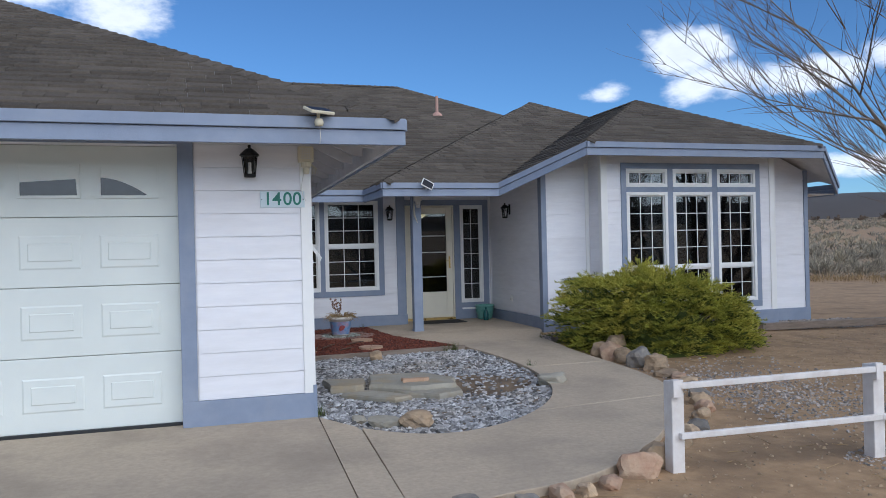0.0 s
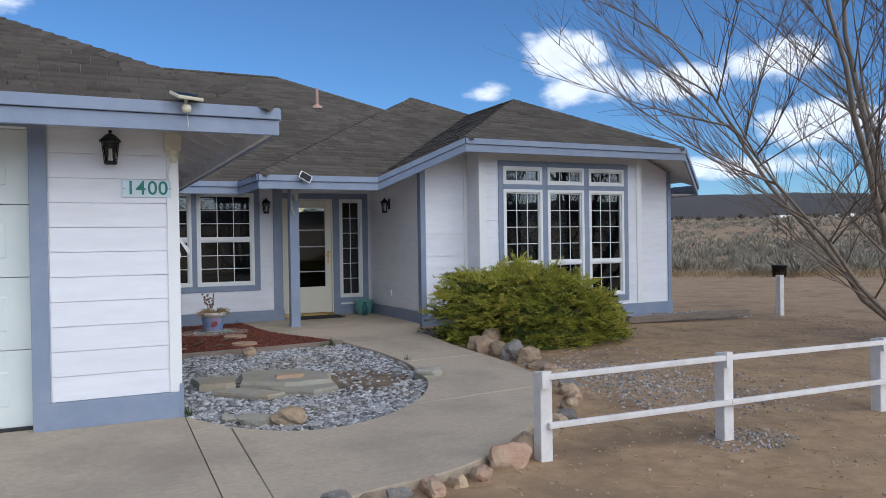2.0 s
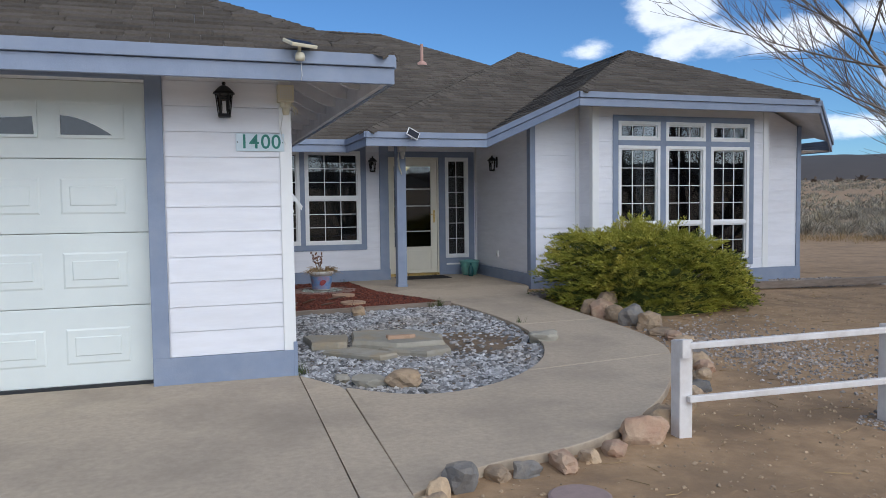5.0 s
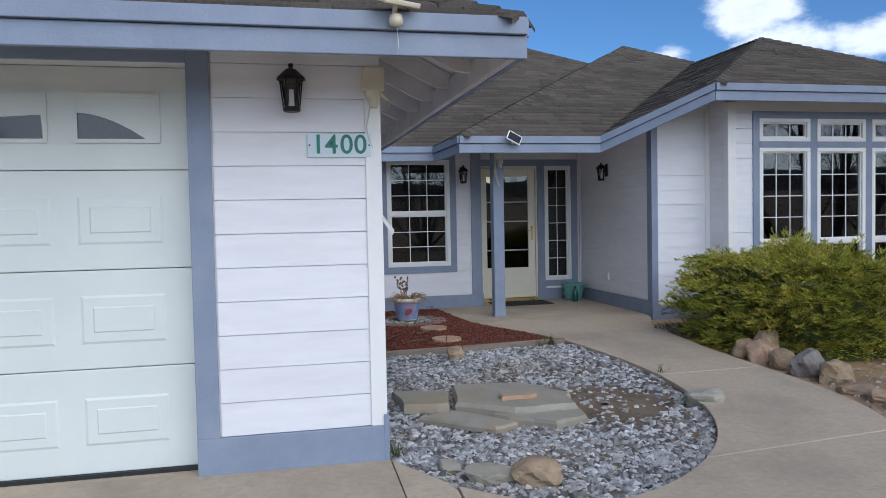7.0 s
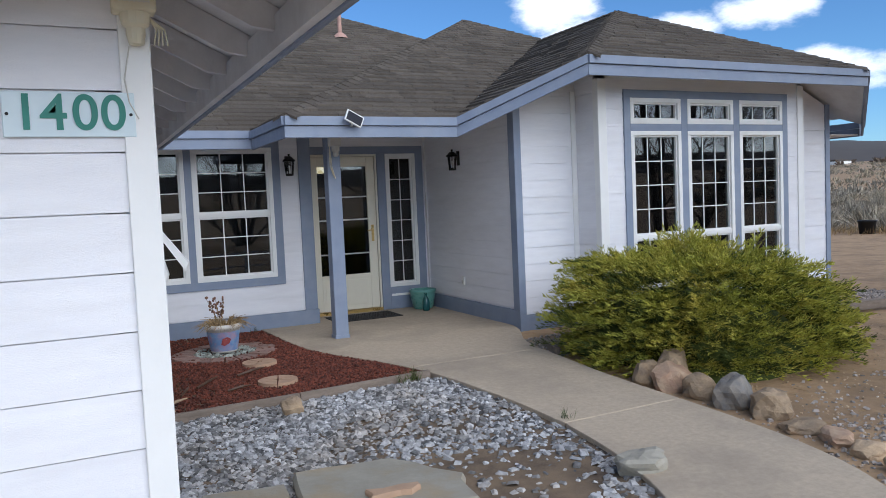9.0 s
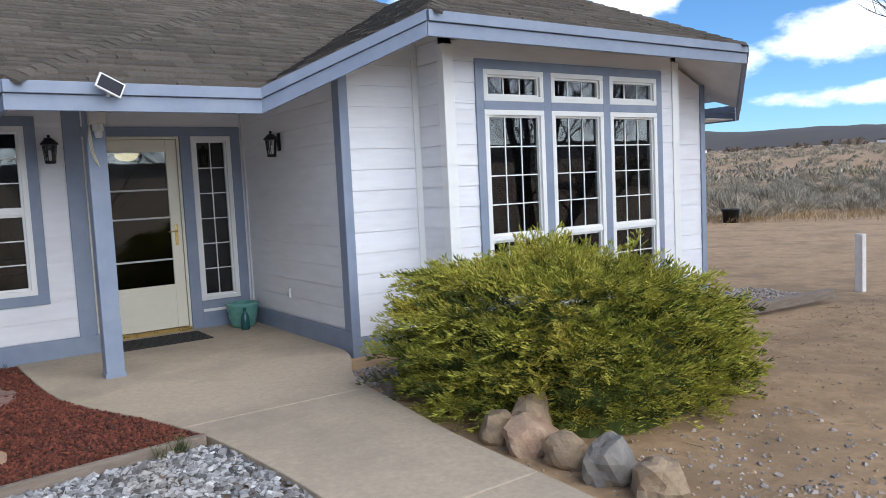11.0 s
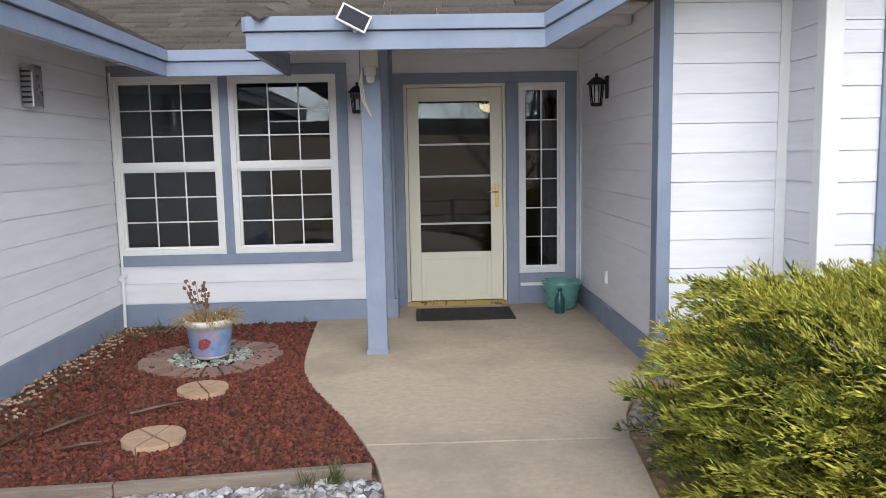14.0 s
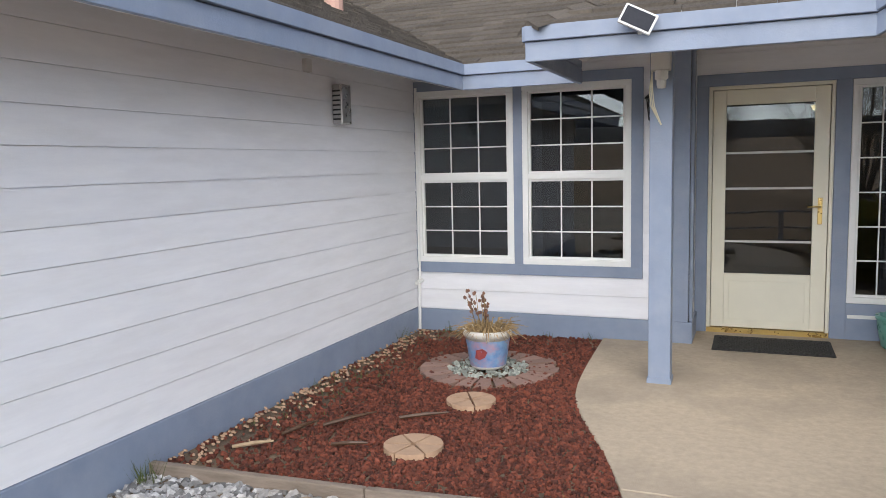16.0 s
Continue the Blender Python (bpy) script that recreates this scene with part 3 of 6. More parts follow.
# garage door
gd = thing("door_2", "pale sectional garage door with raised panels, closed", "garage door", kind="structure")
GDY = GY + 0.13
rows_z = [0.15, 0.73, 1.275, 1.82, GDT]
for r in range(4):
    z0, z1 = rows_z[r] + 0.002, rows_z[r + 1] - 0.002
    s = Shape()
    s.box((GD0 + 0.005, GDY, z0), (GD1 - 0.005, GDY + 0.045, z1))
    sec = part("door_section", s, GDOOR, gd, bevel=0.006)
    for c in range(8):
        x1 = GD1 - 0.155 - 0.573 * c
        x0 = x1 - 0.445
        zc, hh = (z0 + z1) / 2, 0.135
        s = Shape()
        if r < 3:
            for w, d0 in ((0.0, 0.006), (0.055, 0.012)):
                s.prism([(x0 + w, GDY + 0.001, zc - hh + w), (x1 - w, GDY + 0.001, zc - hh + w), (x1 - w, GDY + 0.001, zc + hh - w), (x0 + w, GDY + 0.001, zc + hh - w)],
                        [(x0 + w + 0.016, GDY - d0, zc - hh + w + 0.016), (x1 - w - 0.016, GDY - d0, zc - hh + w + 0.016), (x1 - w - 0.016, GDY - d0, zc + hh - w - 0.016), (x0 + w + 0.016, GDY - d0, zc + hh - w - 0.016)])
            part("raised_panel", s, GDOOR, sec)
        else:
            fw = 0.022
            for a, b, e, f in ((x0, x1, zc + hh - fw, zc + hh), (x0, x1, zc - hh, zc - hh + fw), (x0, x0 + fw, zc - hh + fw, zc + hh - fw), (x1 - fw, x1, zc - hh + fw, zc + hh - fw)):
                s.box((a, GDY - 0.018, e), (b, GDY + 0.001, f))
            lt = part("light_frame", s, GDOOR, sec)
            s = Shape()
            s.box((x0 + fw, GDY - 0.006, zc - hh + fw), (x1 - fw, GDY - 0.003, zc + hh - fw))
            part("light_pane", s, GPANE, lt, "dark glossy glass")
            # sunburst insert: a white plate over the glass above an arc
            s = Shape()
            ax0, ax1, az0, az1 = x0 + fw, x1 - fw, zc - hh + fw, zc + hh - fw
            pts = []
            for k in range(13):
                q = k / 12
                g = (1 - q ** 1.8) * 0.62 if c % 2 == 0 else 0.45 + 0.12 * q
                pts.append((ax0 + (ax1 - ax0) * q * (0.86 if c % 2 == 0 else 0.98), az0 + (az1 - az0) * g))
            low = [(x, GDY - 0.006, z) for x, z in pts] + [(ax1, GDY - 0.006, az0), (ax1, GDY - 0.006, az1), (ax0, GDY - 0.006, az1)]
            s.prism(low, [(x, y - 0.006, z) for x, y, z in low])
            part("insert", s, GDOOR, lt)
s = Shape()
s.box((GD0, GDY - 0.02, 0.125), (GD1, GDY + 0.03, 0.152))
part("rubber_seal", s, DARK, gd)
s = Shape()
s.box((GD0 - 0.2, GDY + 0.2, 0.1), (GD1 + 0.2, GDY + 0.22, 2.6))
tagged(part("wall_garage_inside", s, ROOMW), "dark inside of the garage", "wall", kind="structure")

# ---- roofs ----
SL = 0.5
EZ = 2.52
OB = []


def roof_plane(name, poly, zf, down, label, single=260):
    """A roof slope over a convex plan outline: deck, and shingles laid in courses. zf(x, y): height; down: plan direction to the eave."""
    dn = Vector((*down, 0))
    al = Vector((-dn.y, dn.x, 0))
    pts = [Vector((x, y, 0)) for x, y in poly]
    top = [Vector((p.x, p.y, zf(p.x, p.y))) for p in pts]
    s = Shape()
    s.prism([p - Vector((0, 0, 0.05)) for p in top], [p - Vector((0, 0, 0.004)) for p in top])
    deck = tagged(part(name, s, SOFFIT), label, "roof", kind="structure")
    uv = [(p.dot(al), -p.dot(dn)) for p in pts]
    v0, v1 = min(v for _, v in uv), max(v for _, v in uv)

    def span(v):
        xs = []
        for (a, b), (c, d) in zip(uv, uv[1:] + uv[:1]):
            if (b - v) * (d - v) <= 0 and abs(b - d) > 1e-9:
                xs.append(a + (c - a) * (v - b) / (d - b))
            elif abs(b - v) < 1e-6:
                xs.append(a)
        return (min(xs), max(xs)) if xs else None

    def at(u, v, h):
        q = al * u - dn * v
        return (q.x, q.y, zf(q.x, q.y) + h)
    rnd = random.Random(len(name) * 7 + int(v0 * 10))
    rest, count = Shape(), 0
    v = v0 - 0.02
    while v < v1:
        ve = min(v + 0.128, v1)
        a, b = span(max(v, v0 + 1e-4)), span(ve - 1e-4)
        if a and b:
            u = min(a[0], b[0]) - rnd.random() * 0.3
            while u < max(a[1], b[1]):
                w = rnd.choice((0.14, 0.20, 0.28, 0.36, 0.46))
                q = [max(a[0], min(a[1], u)), max(a[0], min(a[1], u + w - 0.004)), max(b[0], min(b[1], u + w - 0.004)), max(b[0], min(b[1], u))]
                if q[1] - q[0] > 0.01 or q[2] - q[3] > 0.01:
                    t = rnd.choice((0.011, 0.014, 0.020))
                    o = rnd.choice((0, 0, 0.006, 0.012))
                    s = Shape() if count < single else rest
                    lo = [at(q[0], v + o, -0.004), at(q[1], v + o, -0.004), at(q[2], ve + 0.01, -0.004), at(q[3], ve + 0.01, -0.004)]
                    hi = [at(q[0], v + o, t + 0.004), at(q[1], v + o, t + 0.004), at(q[2], ve + 0.01, 0.002), at(q[3], ve + 0.01, 0.002)]
                    s.add(lo + hi, [(4, 5, 6, 7), (0, 1, 5, 4), (1, 2, 6, 5), (3, 0, 4, 7)])
                    if count < single:
                        OB.append((s, deck))
                    count += 1
                u += w
        v = ve
    if rest.v:
        tagged(part("shingles", rest, SHINGLE, deck), kind="stuff")
    return deck


def cap_row(a, b, deck, label=""):
    """Folded cap shingles along a hip or ridge from a (low) to b."""
    a, b = Vector(a), Vector(b)
    d = (b - a)
    n = int(d.length / 0.14)
    e = d.normalized()
    sd = Vector((-e.y, e.x, 0)).normalized() * 0.13
    for i in range(n):
        p, q = a + d * (i / n), a + d * ((i + 1.25) / n)
        s = Shape()
        dr = Vector((0, 0, -0.055))
        up = Vector((0, 0, 0.022))
        s.add([tuple(x) for x in (p - sd + dr + up, p + up * 1.3, p + sd + dr + up, q - sd + dr + up * 0.5, q + up * 0.6, q + sd + dr + up * 0.5,
                                  p - sd + dr, p, p + sd + dr)], [(0, 1, 4, 3), (1, 2, 5, 4), (6, 7, 1, 0), (7, 8, 2, 1)])
        OB.append((s, deck))


EX, EY = 1.42, 5.72
GA = 3.81
ra = roof_plane("roof_garage_front", [(EX, EY), (EX - GA, EY + GA), (EX - 2 * GA, EY)], lambda x, y: EZ + SL * (y - EY), (0, -1), "brown asphalt shingle roof over the garage front")
rb = roof_plane("roof_garage_east", [(EX, EY), (EX, 12.42), (EX - GA, 12.42 + GA), (EX - GA, EY + GA)], lambda x, y: EZ + SL * (EX - x), (1, 0), "brown asphalt shingle roof of the garage side")
roof_plane("roof_garage_west", [(EX - 2 * GA, EY), (EX - GA, EY + GA), (EX - GA, 16.2), (EX - 2 * GA, 16.2)], lambda x, y: EZ + SL * (x - EX + 2 * GA), (-1, 0), "brown asphalt shingle roof of the garage's far side", 0)
RZ, RY, RX = EZ + SL * (18.54 - 12.42), 18.54, 4.45
rm = roof_plane("roof_main", [(EX, 12.42), (2.39, 12.42), (6.5, 16.49), (RX, RY), (-2.39, RY), (-2.39, 16.23)], lambda x, y: EZ + SL * (y - 12.42), (0, -1), "brown asphalt shingle roof of the main house")
roof_plane("roof_main_west", [(-2.39, 16.23), (-2.39, RY), (-6.3, RY), (-6.3, 16.23)], lambda x, y: EZ + SL * (y - 12.42), (0, -1), "brown asphalt shingle roof of the main house", 0)
roof_plane("roof_main_east", [(RX, RY), (10.57, 12.42), (10.57, 24.6)], lambda x, y: RZ - SL * (x - RX), (1, 0), "brown asphalt shingle roof of the east side", 0)
roof_plane("roof_main_north", [(RX, RY), (10.57, 24.66), (-6.3, 24.66), (-6.3, RY)], lambda x, y: RZ - SL * (y - RY), (0, 1), "brown asphalt shingle roof of the rear", 0)
QY, QX = 10.95, 2.39
rp = roof_plane("roof_porch", [(QX, QY), (4.20, QY), (7.44, 14.19), (7.49, 14.25), (6.59, 15.15)], lambda x, y: EZ - 0.01 + SL * (y - QY), (0, -1), "brown asphalt shingle roof over the porch")
rq = roof_plane("roof_porch_west", [(QX, QY), (6.59, 15.15), (6.59, 16.62), (QX, 12.42)], lambda x, y: EZ - 0.01 + SL * (x - QX), (-1, 0), "brown asphalt shingle roof on the porch's side")
roof_plane("roof_porch_east", [(6.59, 15.15), (10.57, 11.17), (10.57, 12.6), (6.59, 16.6)], lambda x, y: EZ - 0.01 + SL * (10.79 - x), (1, 0), "brown asphalt shingle roof on the far side", 0)
BZ, CY, B0, B1 = 3.05, 10.12, 5.28, 9.56
BC = (B0 + B1) / 2
BA = BC - B0
BT = BZ + SL * BA
rc = roof_plane("roof_bay", [(B0, CY), (B1, CY), (BC, CY + BA)], lambda x, y: BZ + SL * (y - CY), (0, -1), "brown asphalt hip roof over the bay")
rl = roof_plane("roof_bay_west", [(4.20, QY), (B0, CY), (BC, CY + BA), (BC, 14.20)], lambda x, y: BZ + SL * (x - B0), (-1, 0), "brown asphalt hip roof over the bay, sloping side")
rr = roof_plane("roof_bay_east", [(2 * BC - 4.20, QY), (BC, 14.20), (BC, CY + BA), (B1, CY)], lambda x, y: BZ + SL * (B1 - x), (1, 0), "brown asphalt hip roof over the bay, far side", 0)
cap_row((EX, EY, EZ), (EX - GA, EY + GA, EZ + SL * GA), ra)
cap_row((RX, RY, RZ), (6.5, 16.49, RZ - SL * 2.05), rm)
cap_row((-2.39, RY, RZ), (RX, RY, RZ), rm)
cap_row((QX, QY, EZ - 0.01), (6.59, 15.15, EZ - 0.01 + SL * 4.2), rp)
cap_row((7.49, 14.25, EZ - 0.01 + SL * 3.3), (6.59, 15.15, EZ - 0.01 + SL * 4.2), rp)
cap_row((B0, CY, BZ), (BC, CY + BA, BT), rc)
cap_row((B1, CY, BZ), (BC, CY + BA, BT), rc)
cap_row((BC, 14.2, BT), (BC, CY + BA, BT), rl)


def fascia(a, b, out, label="blue-grey painted fascia board in two steps under the shingles", lo=0.21):
    """Two boards along an eave from a to b (tops); out: plan direction away from the house."""
    a, b, o = Vector(a), Vector(b), Vector((*out, 0)).normalized()
    f = thing("fascia", label, "trim", kind="structure")
    for nm, z0, z1, d0, d1 in (("fascia_board", -lo, -0.098, -0.02, 0.012), ("fascia_board", -0.094, -0.008, -0.02, 0.036)):
        s = Shape()
        q = [a + o * d0, b + o * d0, b + o * d1, a + o * d1]
        s.prism([p + Vector((0, 0, z0)) for p in q], [p + Vector((0, 0, z1)) for p in q])
        part(nm, s, BLUE, f, bevel=0.004)
    return f


fascia((EX - 2 * GA, EY, EZ), (EX + 0.012, EY, EZ), (0, -1))
fascia((EX, EY + 0.02, EZ), (EX, 12.42, EZ), (1, 0))
fascia((EX, 12.42, EZ), (QX, 12.42, EZ), (0, -1))
fascia((QX, 12.40, EZ - 0.01), (QX, QY, EZ - 0.01), (-1, 0))
fascia((QX - 0.012, QY, EZ - 0.012), (4.20, QY, EZ - 0.012), (0, -1))
dd = Vector((B0 - 4.20, CY - QY)).normalized()
fascia((4.20, QY, EZ - 0.012), (B0, CY, BZ), (dd.y, -dd.x))
fascia((B0, CY, BZ), (B1, CY, BZ), (0, -1))
fascia((B1, CY, BZ), (2 * BC - 4.20, QY, BZ - SL * (4.20 - B0) * -1), (-dd.y, -dd.x))
fascia((2 * BC - 4.20, QY + 0.03, EZ - 0.012), (2 * BC - 4.20, 24.6, EZ - 0.012), (1, 0))
# soffits: flat boards under the porch and the bay; open rafters along the garage side
for poly, z, nm in (([(2.78, 11.32), (4.94, 11.32), (4.94, DY - 0.01), (3.19, DY - 0.01), (3.19, WY - 0.01), (2.78, WY - 0.01)], 2.615, "porch_ceiling"),
                    ([(EX - 2 * GA, EY + 0.03), (EX - 0.66, EY + 0.03), (EX - 0.66, GY - 0.01), (EX - 2 * GA, GY - 0.01)], 2.50, "soffit")):
    s = Shape()
    s.prism([(x, y, z) for x, y in poly], [(x, y, z + 0.015) for x, y in poly])
    tagged(part(nm, s, SOFFIT), "painted soffit boards under the eave", "ceiling", kind="structure")
for k in range(11):
    y = 6.55 + k * 0.56
    s = Shape()
    p = [(GX - 0.05, 0), (EX - 0.03, 0)]
    zt = lambda x: EZ + SL * (EX - x) - 0.055
    q = [(GX - 0.05, zt(GX - 0.05)), (EX - 0.03, zt(EX - 0.03)), (EX - 0.03, zt(EX - 0.03) - 0.09), (EX - 0.16, zt(EX - 0.16) - 0.14), (GX - 0.05, zt(GX - 0.05) - 0.14)]
    s.prism([(x, y - 0.02, z) for x, z in q], [(x, y + 0.02, z) for x, z in q])
    tagged(part("rafter_tail", s, SOFFIT), "painted rafter tail under the open eave", "rafter", "rafters of the garage eave", "structure")

s = Shape()
s.box((EX - 0.062, EY + 0.03, EZ - 0.20), (EX - 0.0205, 12.40, EZ - 0.06))
tagged(part("sub_fascia", s, SOFFIT), "weathered board behind the garage side fascia", "trim", kind="structure")
# closed eave of the east side
s = Shape()
s.box((10.06, 11.0, EZ - 0.205), (10.61, 20.0, EZ - 0.19))
tagged(part("soffit", s, SOFFIT), "painted soffit boards under the east eave", "ceiling", kind="structure")

# porch post
pp = thing("porch_post", "square blue-grey painted wooden porch post", "post")
s = Shape()
s.box((3.005, 11.66, gz(11.7)), (3.15, 11.80, 2.615))
part("shaft", s, BLUE, pp, bevel=0.006)
s = Shape()
s.box((2.998, 11.653, gz(11.7)), (3.157, 11.807, gz(11.7) + 0.035))
part("foot", s, BLUE, pp)
s = Shape()
s.box((2.78, 11.66, 2.55), (4.93, 11.80, 2.612))
tagged(part("porch_beam", s, SOFFIT), "painted beam across the porch", "beam", kind="structure")


# ---- ground ----
L = [(1.07, 5.86), (1.35, 5.57), (1.67, 5.45), (2.08, 5.56), (2.5, 5.86), (2.85, 6.26), (3.09, 6.72), (3.25, 7.25), (3.33, 7.9), (3.31, 8.7), (3.19, 9.6), (3.09, 9.94), (2.96, 10.31), (2.71, 10.87), (2.58, 11.28), (2.52, 11.96), (2.48, 12.9)]
R = [(0.97, 3.72), (1.44, 4.0), (1.92, 4.06), (2.35, 4.24), (2.95, 4.72), (3.4, 5.22), (3.75, 5.70), (4.05, 6.15), (4.24, 6.6), (4.34, 7.3), (4.34, 8.7), (4.41, 9.35), (4.46, 9.95), (4.56, 10.38), (4.90, 10.98), (4.95, 11.4), (4.95, 13.42)]


def resample(pl, n):
    d = [0]
    for a, b in zip(pl, pl[1:]):
        d.append(d[-1] + math.dist(a, b))
    out = []
    for i in range(n + 1):
        q, k = d[-1] * i / n, 0
        while k < len(pl) - 2 and d[k + 1] < q:
            k += 1
        t = (q - d[k]) / (d[k + 1] - d[k])
        out.append((pl[k][0] + (pl[k + 1][0] - pl[k][0]) * t, pl[k][1] + (pl[k + 1][1] - pl[k][1]) * t))
    return out


def smoothed(pl):
    for _ in range(2):
        q = [pl[0]]
        for a, b in zip(pl, pl[1:]):
            q += [(a[0] * 0.75 + b[0] * 0.25, a[1] * 0.75 + b[1] * 0.25), (a[0] * 0.25 + b[0] * 0.75, a[1] * 0.25 + b[1] * 0.75)]
        pl = q + [pl[-1]]
    return pl


def slab(name, poly, label, mat=CONC, h=0.0, parent=None):
    """A cast slab with a softened rim over a plan outline."""
    n = len(poly)
    cx, cy = sum(p[0] for p in poly) / n, sum(p[1] for p in poly) / n
    s = Shape()
    ins = [(x + (cx - x) / max(0.05, math.dist((x, y), (cx, cy))) * 0.005, y + (cy - y) / max(0.05, math.dist((x, y), (cx, cy))) * 0.005) for x, y in poly]
    rings = [[(x, y, gz(y) - 0.12) for x, y in poly], [(x, y, gz(y) + h - 0.005) for x, y in poly], [(x, y, gz(y) + h) for x, y in ins]]
    for a, b in zip(rings, rings[1:]):
        s.add(a + b, [(i, (i + 1) % n, n + (i + 1) % n, n + i) for i in range(n)])
    s.add(rings[-1], [tuple(range(n))])
    return part(name, s, mat, parent)


LS, RS = smoothed(L), smoothed(R)
pav = thing("pavement", "tan concrete walk curving to the porch, cast in slabs with joints", "pavement", kind="structure")


def cut(pl, y0, y1):
    return [p for p in pl if y0 <= p[1] <= y1]


li = [i for i, p in enumerate(LS) if p[0] < 2.62 and p[1] < 6.2][-1]
ri = [i for i, p in enumerate(RS) if p[1] < 6.25][-1]
slab("slab", [(0.965, 3.72)] + RS[1:ri] + list(reversed(LS[:li + 1])), "", parent=pav)
la, rb_ = [p for p in LS[li:] if p[1] < 7.9], [p for p in RS[ri:] if p[1] < 7.92]
slab("slab", [(LS[li][0] + 0.008, LS[li][1] + 0.008)] + [(RS[ri - 1][0], RS[ri - 1][1] + 0.012)] + rb_ + [(4.34, 7.925), (3.33, 7.895)] + list(reversed(la[1:])), "", parent=pav)
slab("slab", [(3.33, 7.907), (4.34, 7.937)] + cut(RS, 7.95, 9.90) + [(4.455, 9.90), (3.10, 9.90)] + list(reversed(cut(LS[li:], 7.92, 9.89))), "", parent=pav)
slab("slab", [(3.10, 9.912), (4.458, 9.912)] + cut(RS, 9.93, 13.4) + [(4.95, 13.42), (3.17, 13.42), (3.17, 12.9), (2.48, 12.9)] + list(reversed(cut(LS[li:], 9.93, 12.88))), "", parent=pav)
slab("slab", [(0.705, 3.0), (0.955, 3.0), (0.961, 3.72), (1.055, 5.80), (1.03, 5.93), (0.80, 6.36)], "", parent=pav)
slab("slab", [(-9.0, 3.0), (0.699, 3.0), (0.794, 6.37), (0.70, 6.42), (-9.0, 6.56)], "", DRIVE, parent=pav)
slab("slab", [(-9.0, -9.0), (0.85, -9.0), (0.93, 2.99), (-9.0, 2.99)], "", DRIVE, parent=pav)
s = Shape()
s.box((GD0, 6.40, 0.0), (GD1, 6.7, 0.128))
part("sill", s, CONC, pav)


s = Shape()
for pl in ([(0.70, 3.0), (0.97, 3.0), (0.97, 3.9), (1.44, 4.05), (2.9, 4.8), (4.2, 6.7), (4.3, 8.7), (4.4, 9.95), (4.9, 11.1), (4.9, 13.3), (3.2, 13.3), (2.55, 12.8), (2.6, 11.3), (3.1, 10.0), (3.25, 9.6), (3.36, 8.7), (3.36, 7.9), (3.1, 6.7), (2.5, 5.84), (1.67, 5.42), (1.07, 5.84), (0.80, 6.3)],):
    s.add([(x, y, gz(y) - 0.03) for x, y in pl], [tuple(range(len(pl)))])
part("joint_filler", s, CONC_EDGE, pav)


def terrain(x, y):
    r = math.hypot(x - 4, y - 6)
    z = gz(y) if y < 40 else 0.21
    z -= 0.055
    z -= 0.07 * min(1, max(0, (x - 7) / 4)) * min(1, max(0, (24 - x) / 8))
    if r > 14:
        z += 0.10 * noise.noise(Vector((x * 0.05, y * 0.05, 0))) * min(1, (r - 14) / 20)
    if r > 40:
        z += 0.026 * (r - 40) * min(1, (r - 40) / 120)
    if r < 60:
        z += 0.012 * noise.noise(Vector((x * 1.3, y * 1.3, 3))) + 0.012 * noise.noise(Vector((x * 4, y * 4, 8)))
    return z


s = Shape()
rad = [0.0]
while rad[-1] < 3600:
    rad.append(rad[-1] + max(0.12, rad[-1] * 0.02))
NA = 360
for r in rad:
    for j in range(NA):
        a = 2 * math.pi * j / NA
        x, y = 3 + r * math.cos(a), 15.5 + r * math.sin(a)
        s.v.append((x, y, terrain(x, y)))
s.f = [(i * NA + j, i * NA + (j + 1) % NA, (i + 1) * NA + (j + 1) % NA, (i + 1) * NA + j) for i in range(1, len(rad) - 1) for j in range(NA)]
s.f += [(0, NA + j, NA + (j + 1) % NA) for j in range(NA)]
tagged(part("ground", s, DIRT, smooth=True), "tan desert dirt yard reaching out to the plain", "ground", kind="structure")

# far hills all round, low mesas with softer tops
s = Shape()
NB = 400
for k, (r, hh) in enumerate(((2300, 0.0), (2500, 0.55), (2750, 0.9), (3000, 1.0), (3300, 0.7))):
    for j in range(NB):
        a = 2 * math.pi * j / NB
        c, d = math.cos(a), math.sin(a)
        h = 66 + 44 * noise.noise(Vector((c * 2.2, d * 2.2, 1))) + 16 * noise.noise(Vector((c * 9, d * 9, 4))) + 5 * noise.noise(Vector((c * 40, d * 40, 4 + k)))
        s.v.append((5 + r * c, 5 + r * d, 0.026 * (r - 40) - 6 + hh * max(h, 18)))
s.f = [(i * NB + j, i * NB + (j + 1) % NB, (i + 1) * NB + (j + 1) % NB, (i + 1) * NB + j) for i in range(4) for j in range(NB)]
tagged(part("backdrop", s, HILL, smooth=True), "low dark hills at the edge of the plain", "hills", kind="structure")


